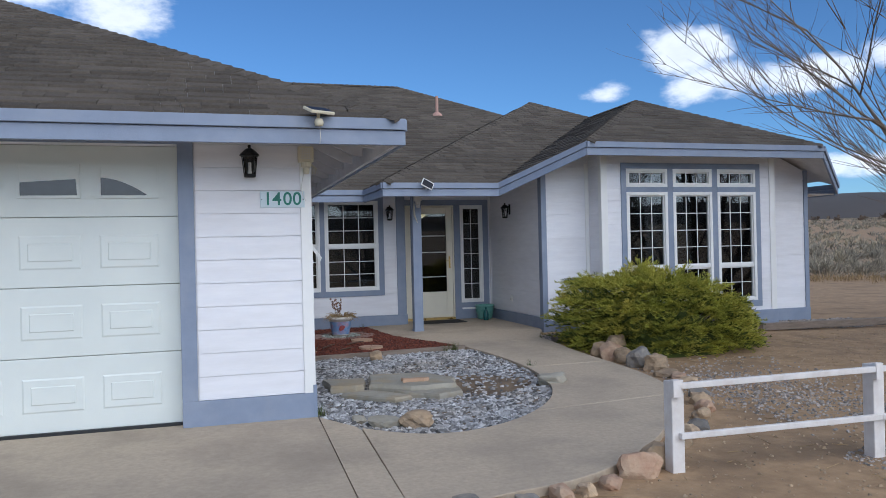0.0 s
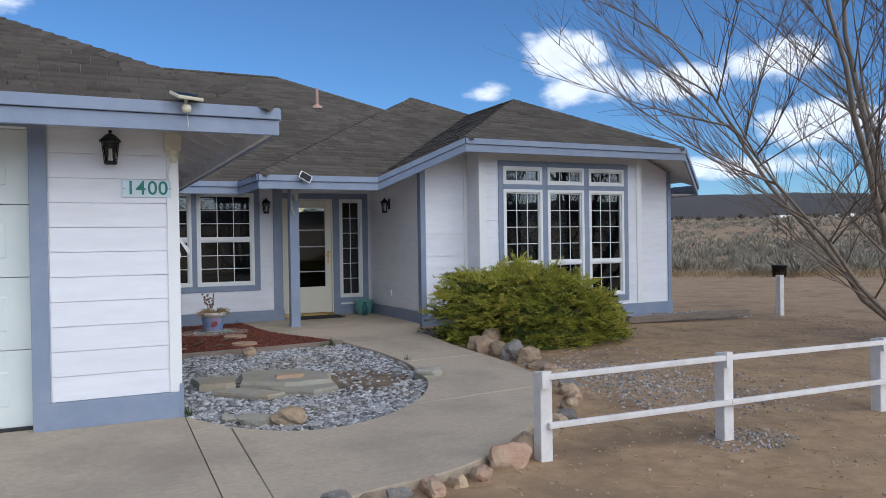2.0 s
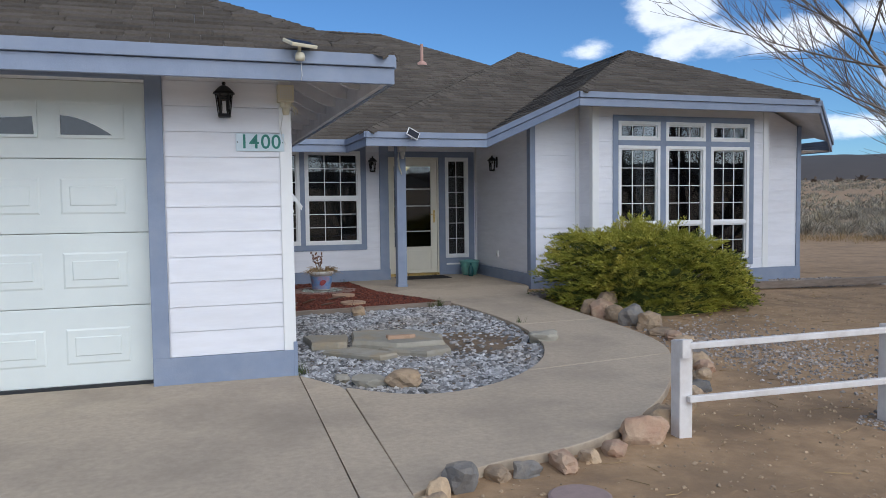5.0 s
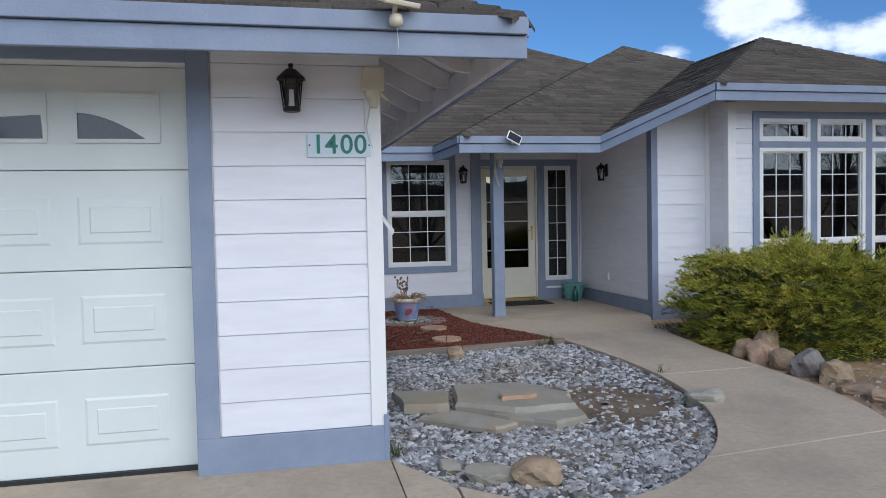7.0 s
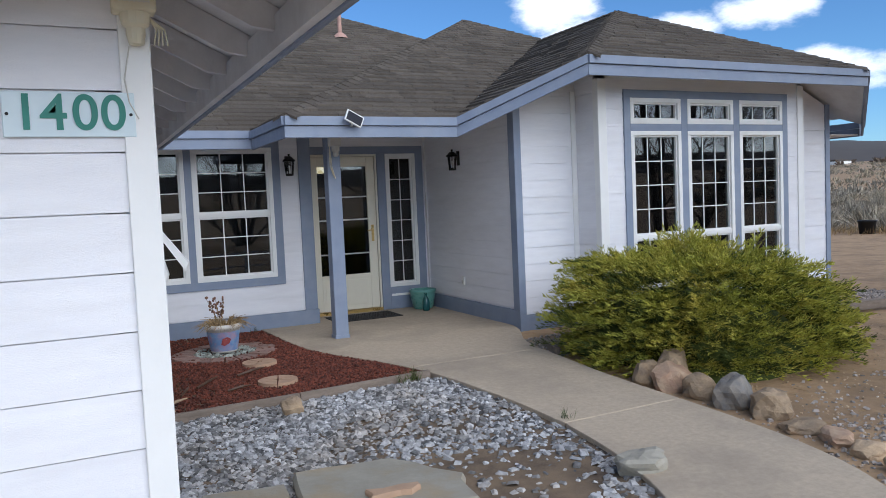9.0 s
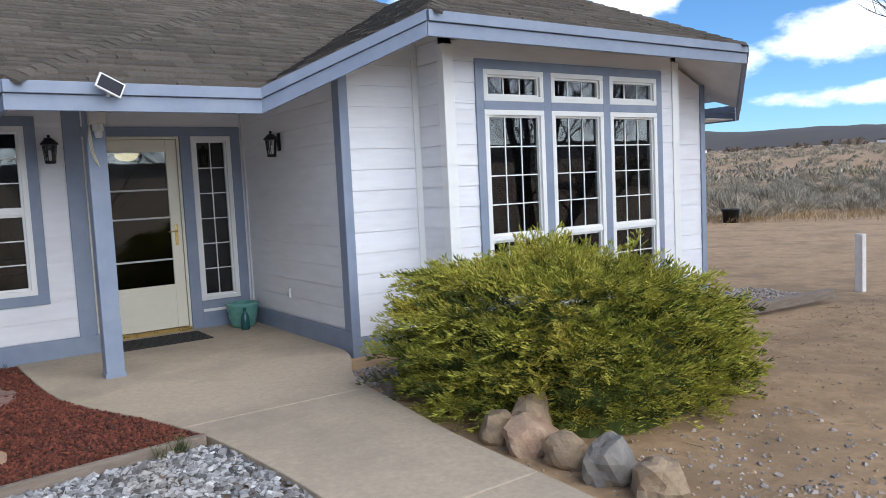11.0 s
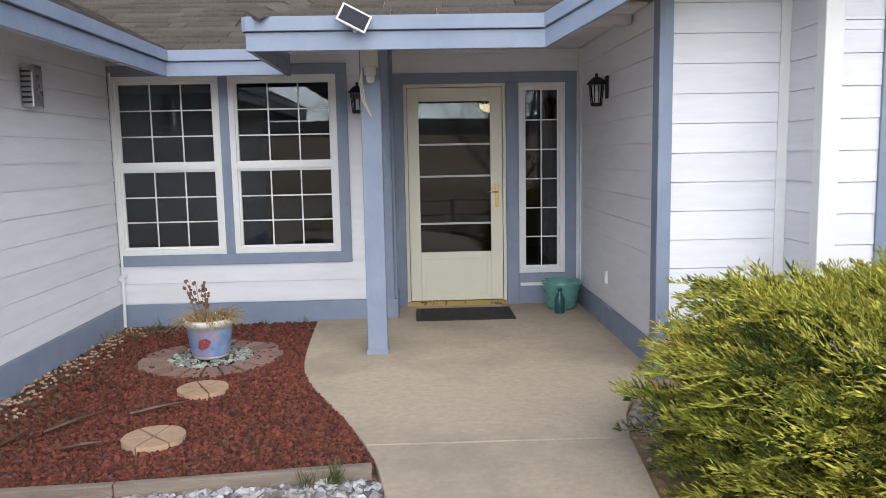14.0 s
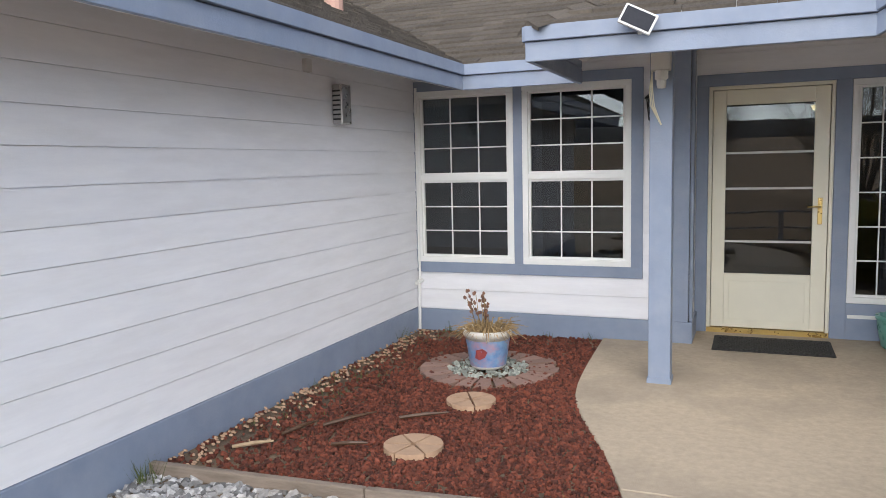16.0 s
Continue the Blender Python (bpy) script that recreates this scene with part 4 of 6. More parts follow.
def scatter(name, inside, box, count, size, mat, label, zf, flat=0.5, seed=1, keep=None):
    """Loose chips: small broken eight-cornered stones, each turned its own way."""
    rnd = random.Random(seed)
    s = Shape()
    made = 0
    while made < count:
        x, y = rnd.uniform(box[0], box[1]), rnd.uniform(box[2], box[3])
        if not inside(x, y) or (keep and rnd.random() > keep(x, y)):
            made += 0.25
            continue
        made += 1
        r = size * rnd.choice((0.5, 0.7, 0.9, 1.0, 1.4)) * rnd.uniform(0.8, 1.2)
        m = Matrix.Translation((x, y, zf(x, y) + r * flat * 0.45)) @ Euler((rnd.uniform(-0.55, 0.55), rnd.uniform(-0.55, 0.55), rnd.uniform(0, 6.3))).to_matrix().to_4x4()
        a, b, c = r * rnd.uniform(0.75, 1.3), r * rnd.uniform(0.55, 0.9), r * flat * rnd.uniform(0.7, 1.3)
        j = lambda: rnd.uniform(0.6, 1.0)
        vs = [(-a * j(), -b * j(), -c), (a * j(), -b * j(), -c), (a * j(), b * j(), -c), (-a * j(), b * j(), -c),
              (-a * j() * 0.7, -b * j() * 0.7, c * j()), (a * j() * 0.7, -b * j() * 0.7, c * j()), (a * j() * 0.7, b * j() * 0.7, c * j()), (-a * j() * 0.7, b * j() * 0.7, c * j())]
        s.add([tuple(m @ Vector(p)) for p in vs], [(4, 5, 6, 7), (0, 1, 5, 4), (1, 2, 6, 5), (2, 3, 7, 6), (3, 0, 4, 7)])
    return tagged(part(name, s, mat), label, "gravel", kind="stuff")


def in_poly(poly):
    def f(x, y):
        c = False
        for (a, b), (d, e) in zip(poly, poly[1:] + poly[:1]):
            if (b > y) != (e > y) and x < (d - a) * (y - b) / (e - b) + a:
                c = not c
        return c
    return f


EDG = [(0.80, 9.42), (2.0, 9.49), (3.16, 9.62)]
bed_g = [(0.80, 6.34), (1.05, 5.90)] + [p for p in LS if p[1] < 9.58] + [(3.16, 9.58), (2.0, 9.46), (0.80, 9.39)]
bed_m = [(0.80, 9.44), (2.0, 9.52), (3.16, 9.64)] + [p for p in LS[li:] if p[1] > 9.64] + [(2.48, 12.88), (0.80, 12.88)]


def bed(name, poly, mat, label, dz):
    n = len(poly)
    s = Shape()
    s.add([(x, y, gz(y) + dz) for x, y in poly], [tuple(range(n))])
    s.add([(x, y, gz(y) + dz - 0.06) for x, y in poly], [tuple(reversed(range(n)))])
    return tagged(part(name, s, mat), label, "ground", kind="structure")


bed("gravel_bed", bed_g, SOIL, "brown soil under the decorative gravel", -0.035)
bed("mulch_bed", bed_m, SOIL, "dark soil under the red mulch", -0.02)
# a bare patch of soil shows in the gravel
bare = lambda x, y: 0.10 if ((x - 2.55) / 0.55) ** 2 + ((y - 7.35) / 0.5) ** 2 < 1 else (0.5 if ((x - 2.6) / 0.85) ** 2 + ((y - 7.7) / 1.2) ** 2 < 1 else 1.0)
scatter("gravel", in_poly(bed_g), (0.78, 3.35, 5.4, 9.62), 15000, 0.0245, GRAVEL, "bluish white crushed stone gravel in the curved bed", lambda x, y: gz(y) - 0.034, 0.32, 3, bare)
scatter("lava_mulch", in_poly(bed_m), (0.78, 3.2, 9.4, 12.9), 21000, 0.0128, LAVA, "red lava rock mulch in the bed by the window", lambda x, y: gz(y) - 0.016, 0.6, 4,
        lambda x, y: min(1, 0.12 + max(0, x - 0.9) * 1.2) * (0.12 if math.hypot(x - 1.84, y - 11.74) < 0.53 else 1) * (0.5 if y > 12.5 else 1))
scatter("gravel", lambda x, y: (8.2 < x < 10.9 and 9.85 < y < 11.0), (8.2, 10.9, 9.85, 11.0), 2600, 0.022, FINES, "grey gravel strip along the house", terrain, 0.5, 5)
scatter("gravel", lambda x, y: True, (4.5, 6.0, 9.7, 10.6), 900, 0.02, FINES, "grey gravel under the juniper", terrain, 0.5, 6)
patch = lambda x, y: max(0.0, 1 - math.hypot((x - 5.0) / 0.9, (y - 6.0) / 1.5)) * 0.6
scatter("gravel", lambda x, y: not in_poly([(0, 3)] + RS + [(3, 13.4)])(x, y), (4.2, 6.4, 4.4, 7.9), 5200, 0.014, FINES, "grey gravel scattered over the dirt", terrain, 0.5, 7, lambda x, y: 0.06 + patch(x, y))
scatter("gravel", lambda x, y: math.hypot(x - 4.3, (y - 3.92) * 1.6) < 0.42, (3.8, 4.8, 3.6, 4.3), 420, 0.012, FINES, "grey gravel heaped at a fence post", terrain, 0.5, 17)
scatter("pebbles", lambda x, y: not in_poly([(0, 3)] + RS + [(3, 13.4)])(x, y), (1.2, 12.0, 1.5, 9.6), 9000, 0.010, ROCK, "small loose pebbles on the dirt", terrain, 0.5, 8)


def board_line(name, pts, w, h, mat, label, z=0.0):
    t = Shape()
    for a, b in zip(pts, pts[1:]):
        d = Vector((b[0] - a[0], b[1] - a[1])).normalized()
        o = Vector((-d.y, d.x)) * w / 2
        q = [(a[0] - o.x, a[1] - o.y), (b[0] - o.x, b[1] - o.y), (b[0] + o.x, b[1] + o.y), (a[0] + o.x, a[1] + o.y)]
        t.prism([(x, y, gz(y) - 0.06) for x, y in q], [(x, y, gz(y) + h + z) for x, y in q])
    return tagged(part(name, t, mat, bevel=0.008), label, "edging")


board_line("edging_board", [(0.80, 9.415), (2.0, 9.49)], 0.045, 0.03, TIMBER, "weathered timber edging between gravel and mulch")
board_line("edging_board", [(2.003, 9.49), (3.15, 9.61)], 0.045, 0.03, TIMBER, "weathered timber edging between gravel and mulch")
board_line("landscape_timber", [(8.0, 9.80), (10.5, 9.66)], 0.10, 0.045, TIMBER, "weathered landscape timber at the gravel strip's edge")
board_line("edging_board", [(4.55, 9.75), (4.72, 10.25)], 0.05, 0.02, TIMBER, "short weathered timber edging beside the walk")


# ---- rocks, flagstones ----
def stone(name, x, y, sx, sy, sz, mat, label, seed, turn=0.0, grp="rocks along the walk", ground=None):
    z = (gz(y) if ground is None else ground) - 0.03
    return tagged(part(name, rock_shape((x, y, z + sz * 0.45), sx * 1.12, sy * 1.12, sz * 0.84, seed, 3, 0.3, turn), mat), label, "rock", grp)


TAN, RED, GRY = "tan rough rock beside the concrete walk", "reddish rough rock beside the concrete walk", "grey rough rock beside the concrete walk"
for i, (x, y, a, b, c, m, l) in enumerate((
        (4.55, 8.53, 0.12, 0.13, 0.17, ROCK, TAN), (4.60, 8.30, 0.17, 0.16, 0.20, REDROCK, RED), (4.74, 8.42, 0.17, 0.13, 0.25, ROCK, TAN), (4.62, 8.02, 0.14, 0.12, 0.16, ROCK, TAN),
        (4.66, 7.74, 0.17, 0.15, 0.19, GREYROCK, GRY), (4.68, 7.42, 0.15, 0.16, 0.17, ROCK, TAN), (4.60, 7.12, 0.12, 0.15, 0.08, ROCK, TAN), (4.58, 6.86, 0.10, 0.14, 0.08, REDROCK, RED),
        (4.52, 6.62, 0.10, 0.12, 0.08, ROCK, TAN), (4.42, 6.35, 0.10, 0.13, 0.10, ROCK, TAN), (4.28, 6.10, 0.10, 0.13, 0.10, GREYROCK, GRY), (4.12, 5.85, 0.13, 0.11, 0.12, ROCK, TAN),
        (3.98, 5.60, 0.13, 0.11, 0.11, REDROCK, RED), (3.78, 5.36, 0.12, 0.10, 0.10, ROCK, TAN), (3.58, 5.12, 0.13, 0.1, 0.09, GREYROCK, GRY), (3.36, 4.90, 0.12, 0.1, 0.10, ROCK, TAN), (3.12, 4.68, 0.11, 0.09, 0.09, ROCK, TAN),
        (2.74, 4.34, 0.13, 0.17, 0.17, ROCK, TAN), (2.50, 4.20, 0.19, 0.13, 0.16, REDROCK, RED), (2.22, 4.06, 0.13, 0.09, 0.08, REDROCK, RED), (2.04, 4.00, 0.08, 0.08, 0.07, ROCK, TAN), (1.86, 3.94, 0.15, 0.09, 0.09, REDROCK, RED),
        (1.63, 3.92, 0.11, 0.08, 0.09, GREYROCK, GRY), (1.47, 3.93, 0.12, 0.08, 0.07, ROCK, TAN), (1.25, 3.84, 0.14, 0.12, 0.15, GREYROCK, GRY), (1.09, 3.72, 0.07, 0.08, 0.12, ROCK, TAN), (1.02, 3.56, 0.09, 0.10, 0.12, ROCK, TAN), (0.98, 3.36, 0.08, 0.10, 0.09, GREYROCK, GRY),
        (3.22, 7.05, 0.14, 0.17, 0.10, FLAG, "pale green rough rock in the gravel"), (1.86, 9.18, 0.09, 0.07, 0.10, ROCK, "tan pointed rock in the gravel"),
        (1.52, 5.92, 0.17, 0.15, 0.10, ROCK, "tan rough rock in the gravel"), (1.28, 5.98, 0.16, 0.10, 0.07, FLAG, "greenish flat rock in the gravel"), (1.10, 6.20, 0.10, 0.07, 0.04, FLAG, "greenish flat rock in the gravel"))):
    k = 0.74 if 9 <= i < 28 else 0.92
    stone("rock", x, y, a * k, b * k, c * (0.85 if 9 <= i < 28 else 1), m, l, 11 + i, (i * 1.7) % 3.1, "rocks along the walk" if i < 28 else "rocks in the gravel", gz(y) if i >= 28 else terrain(x, y) + 0.02)


def flagstone(name, pts, z, h, mat, label, seed, grp):
    rnd = random.Random(seed)
    n = len(pts)
    out = []
    for i in range(n):
        a, b = pts[i], pts[(i + 1) % n]
        for k in range(3):
            t = k / 3
            j = rnd.uniform(-0.018, 0.018)
            out.append((a[0] + (b[0] - a[0]) * t + j, a[1] + (b[1] - a[1]) * t + rnd.uniform(-0.018, 0.018)))
    cx, cy = sum(p[0] for p in out) / len(out), sum(p[1] for p in out) / len(out)
    s = Shape()
    m = len(out)
    rings = [[(x, y, z) for x, y in out], [(cx + (x - cx) * 1.01, cy + (y - cy) * 1.01, z + h * 0.6) for x, y in out], [(cx + (x - cx) * 0.97, cy + (y - cy) * 0.97, z + h) for x, y in out]]
    for a, b in zip(rings, rings[1:]):
        s.add(a + b, [(i, (i + 1) % m, m + (i + 1) % m, m + i) for i in range(m)])
    s.add(rings[-1], [tuple(range(m))])
    return tagged(part(name, s, mat), label, "flagstone", grp)


FG = "flagstones in the gravel"
flagstone("flagstone", [(1.42, 7.28), (1.75, 7.0), (2.2, 7.02), (2.28, 7.35), (2.05, 7.78), (1.52, 7.85)], gz(7.2) - 0.02, 0.085, FLAG, "large greenish flat flagstone lying on smaller slabs", 1, FG)
flagstone("flagstone", [(1.58, 7.05), (1.95, 6.75), (2.22, 6.85), (2.25, 7.2), (1.8, 7.2)], gz(7) - 0.03, 0.055, FLAG, "flagstone under the large slab", 2, FG)
flagstone("flagstone", [(1.05, 7.35), (1.38, 7.3), (1.42, 7.72), (1.02, 7.78)], gz(7.5) - 0.02, 0.07, FLAG, "mossy flat flagstone on the gravel", 3, FG)
flagstone("flagstone", [(1.12, 7.15), (1.52, 6.72), (1.72, 6.82), (1.38, 7.22)], gz(7) - 0.02, 0.045, FLAG, "thin tilted flagstone on the gravel", 4, FG)
flagstone("flagstone", [(1.72, 7.2), (1.95, 7.2), (2.0, 7.28), (1.74, 7.3)], gz(7.2) + 0.066, 0.03, STEP, "small tan chip lying on the flagstone", 5, FG)
for i, (x, y, r) in enumerate(((2.01, 10.90, 0.165), (1.98, 10.08, 0.17))):
    st = thing("stepping_stone", "round tan stepping stone cracked into wedges", "stepping stone", "stepping stones in the mulch")
    for k in range(6):
        a0, a1 = k * math.pi / 3 + 0.3 * i, (k + 1) * math.pi / 3 + 0.3 * i - 0.05
        pts = [(x + 0.015 * math.cos((a0 + a1) / 2), y + 0.015 * math.sin((a0 + a1) / 2))] + [(x + r * 0.95 * math.cos(a0 + (a1 - a0) * q / 4), y + r * 0.95 * math.sin(a0 + (a1 - a0) * q / 4)) for q in range(5)]
        s = Shape()
        s.prism([(a, b, gz(y) - 0.03) for a, b in pts], [(a, b, gz(y) + 0.018) for a, b in pts])
        part("wedge", s, STEP, st)
ring = thing("paver_ring", "ring of pink wedge pavers round the painted pot", "paver ring")
for k in range(22):
    a0, a1 = k * 2 * math.pi / 22, (k + 1) * 2 * math.pi / 22 - 0.05
    o = random.Random(k).uniform(-0.02, 0.02)
    s = Shape()
    pts = [(1.84 + (r + o) * math.cos(a), 11.74 + (r + o) * math.sin(a)) for r, a in ((0.30, a0), (0.51, a0), (0.51, a1), (0.30, a1))]
    s.prism([(a, b, gz(11.7) - 0.04) for a, b in pts], [(a, b, gz(11.7) - 0.004 + o * 0.2) for a, b in pts])
    part("paver", s, PAVER, ring)
scatter("gravel", lambda x, y: math.hypot(x - 1.84, y - 11.74) < 0.30, (1.5, 2.2, 11.4, 12.1), 420, 0.016, material("greenish_gravel", (0.22, 0.25, 0.22), (0.32, 0.33, 0.29), 30.0, 0.8, vary=0.5), "greenish gravel inside the paver ring", lambda x, y: gz(y) - 0.008, 0.5, 9)

# ---- fence ----
FP = [(2.76, 4.20), (4.16, 4.02), (5.92, 4.08), (7.60, 4.10), (9.3, 4.12), (11.0, 4.14)]
RAIL = [0.615, 0.655, 0.63, 0.622, 0.62, 0.62]
fence = thing("rail_fence", "low white wooden fence with two rails, paint worn", "fence")
for i, (x, y) in enumerate(FP):
    z = terrain(x, y) - 0.02
    s = Shape()
    w = 0.045
    tz = RAIL[i] + 0.03
    s.prism([(x - w, y - w, z), (x + w, y - w, z), (x + w, y + w, z), (x - w, y + w, z)], [(x - w, y - w, tz), (x + w, y - w, tz), (x + w, y + w, tz - 0.01), (x - w, y + w, tz - 0.01)])
    post = part("fence_post", s, FENCE, fence, bevel=0.006)
    s = Shape()
    s.box((x - w - 0.006, y - w - 0.034, tz - 0.10), (x - w + 0.05, y - w + 0.002, tz + 0.006))
    part("rail_block", s, FENCE, post)
for k in range(len(FP) - 1):
    (x0, y0), (x1, y1) = FP[k], FP[k + 1]
    for drop in (0.0, 0.315):
        e = -0.003 if x1 < 11 else 0.04
        q = [(x0, y0 - 0.080, RAIL[k]), (x1 + e, y1 - 0.080, RAIL[k + 1]), (x1 + e, y1 - 0.0455, RAIL[k + 1]), (x0, y0 - 0.0455, RAIL[k])]
        s = Shape()
        s.prism([(x, y, z - drop - 0.022) for x, y, z in q], [(x, y, z - drop + 0.016) for x, y, z in q])
        part("fence_rail", s, FENCE, fence, bevel=0.005)

# utility post with a dark box, buckets, buried lid
up = thing("utility_post", "white wooden post standing in the dirt yard", "post")
ux, uy = 11.5, 9.83
s = Shape()
s.box((ux - 0.05, uy - 0.05, terrain(ux, uy) - 0.03), (ux + 0.05, uy + 0.05, 0.80))
part("shaft", s, FENCE, up, bevel=0.006)
bk = thing("bucket", "black plastic bucket standing on the dirt", "bucket")
s = Shape()
bx, by = 21.7, 18.6
s.lathe((bx, by, terrain(bx, by)), [(0.0, 0.0), (0.21, 0.0), (0.245, 0.36), (0.27, 0.37), (0.27, 0.41), (0.23, 0.41), (0.20, 0.05), (0, 0.04)], 20)
part("body", s, BLACK, bk, smooth=True)
s = Shape()
s.lathe((1.72, 3.52, terrain(1.72, 3.52) - 0.02), [(0.0, 0.0), (0.15, 0.0), (0.15, 0.035), (0.135, 0.042), (0.0, 0.044)], 24)
tagged(part("garden_disc", s, LIDM), "round pink concrete disc lying in the dirt", "stepping stone")


# ---- plants ----
def bend_path(p, d, length, n, rnd, wob, lift):
    p, d = Vector(p), Vector(d).normalized()
    out = [p.copy()]
    for _ in range(n):
        d = (d + Vector((rnd.uniform(-wob, wob), rnd.uniform(-wob, wob), rnd.uniform(-wob, wob) + lift))).normalized()
        p = p + d * (length / n)
        out.append(p.copy())
    return out


def bare_tree(name, base, stems, seed, label):
    """A leafless tree of many stems from one stump, with limbs, boughs and fine twigs."""
    rnd = random.Random(seed)
    t = thing(name, label, "tree")
    t.location = base
    trunk, limbs, twigs = Shape(), Shape(), Shape()
    trunk.v, trunk.f = [], []
    k = rock_shape((0, 0, 0.18), 0.42, 0.36, 0.36, seed, 3, 0.5)
    trunk.add(k.v, k.f)

    def twig(p, d, ln, r, depth):
        q = bend_path(p, d, ln, 4, rnd, 0.13, 0.05)
        twigs.tube(q, [r, r * 0.8, r * 0.6, r * 0.45, r * 0.25], 3)
        if depth > 0:
            for _ in range(rnd.choice((2, 3))):
                i = rnd.randint(1, 3)
                dd = (q[i + 1] - q[i]).normalized() + Vector((rnd.uniform(-0.75, 0.75), rnd.uniform(-0.75, 0.75), rnd.uniform(-0.25, 0.6)))
                twig(q[i], dd, ln * rnd.uniform(0.45, 0.75), r * 0.6, depth - 1)

    for dx, dy, dz, r in stems:
        end = Vector((dx, dy, dz))
        ln = end.length * 1.05
        start = Vector((dx * 0.115, dy * 0.115, 0.14))
        d0 = Vector((dx, dy, dz * 0.55)).normalized()
        q = [start]
        for i in range(1, 11):
            s = i / 10
            a = start + d0 * ln * s * 0.75
            b = start + end * s
            m = a.lerp(b, s ** 0.6)
            m += Vector((rnd.uniform(-1, 1), rnd.uniform(-1, 1), 0)) * 0.05 * (1 if i < 10 else 0)
            q.append(m)
        rr = [r * 0.70 * (1 - 0.86 * (i / 10) ** 0.8) for i in range(11)]
        trunk.tube(q, rr, 9)
        for i in range(3, 11):
            for _ in range(1 if i < 6 else 2):
                o = rnd.uniform(0, 1)
                p = q[i - 1].lerp(q[i], o)
                a = rnd.uniform(0, 6.283)
                ax = (q[i] - q[i - 1]).normalized()
                d = ax * rnd.uniform(0.5, 1.0) + Vector((math.cos(a), math.sin(a), rnd.uniform(-0.15, 0.35))) * 0.8
                ln2 = rnd.uniform(1.0, 2.3) * (0.7 + ln / 10)
                b = bend_path(p, d, ln2, 6, rnd, 0.10, 0.04)
                r2 = max(0.012, rr[i] * rnd.uniform(0.3, 0.5))
                limbs.tube(b, [r2 * (1 - 0.85 * j / 6) for j in range(7)], 5)
                for j in range(1, 7):
                    for _ in range(2):
                        dd = (b[j] - b[j - 1]).normalized() + Vector((rnd.uniform(-0.8, 0.8), rnd.uniform(-0.8, 0.8), rnd.uniform(-0.3, 0.6)))
                        twig(b[j], dd, rnd.uniform(0.35, 0.95), 0.0055, 1)
    part("trunk", trunk, BARK, t, "grey furrowed bark", smooth=True)
    tagged(part("limbs", limbs, LIMB, t, smooth=True), kind="stuff")
    tagged(part("twigs", twigs, TWIG, t, "fine brown twigs"), kind="stuff")
    return t


STEMS = [(-4.4, -0.9, 2.6, 0.065), (-3.6, 0.6, 3.8, 0.085), (-2.7, -0.4, 5.2, 0.12), (-0.9, 0.8, 6.3, 0.13), (-0.2, -0.6, 6.8, 0.15), (0.5, 0.5, 6.9, 0.14),
         (1.5, -0.5, 6.3, 0.15), (2.4, 0.3, 5.2, 0.12), (3.0, -0.8, 3.6, 0.11), (1.0, 1.8, 5.2, 0.10), (-1.2, -2.0, 5.0, 0.10), (2.2, 1.6, 3.6, 0.09)]
TX, TY = 10.55, 6.45
tree = bare_tree("tree", (TX, TY, terrain(TX, TY) - 0.05), STEMS, 5, "leafless grey tree with many stems from one thick stump")
for x, y, a in ((7.5, -13.0, 60), (16.0, -9.0, 140), (1.0, -18.0, 250)):
    copy_thing(tree, pose(x, y, terrain(x, y) - 0.05, 0, 0, a))


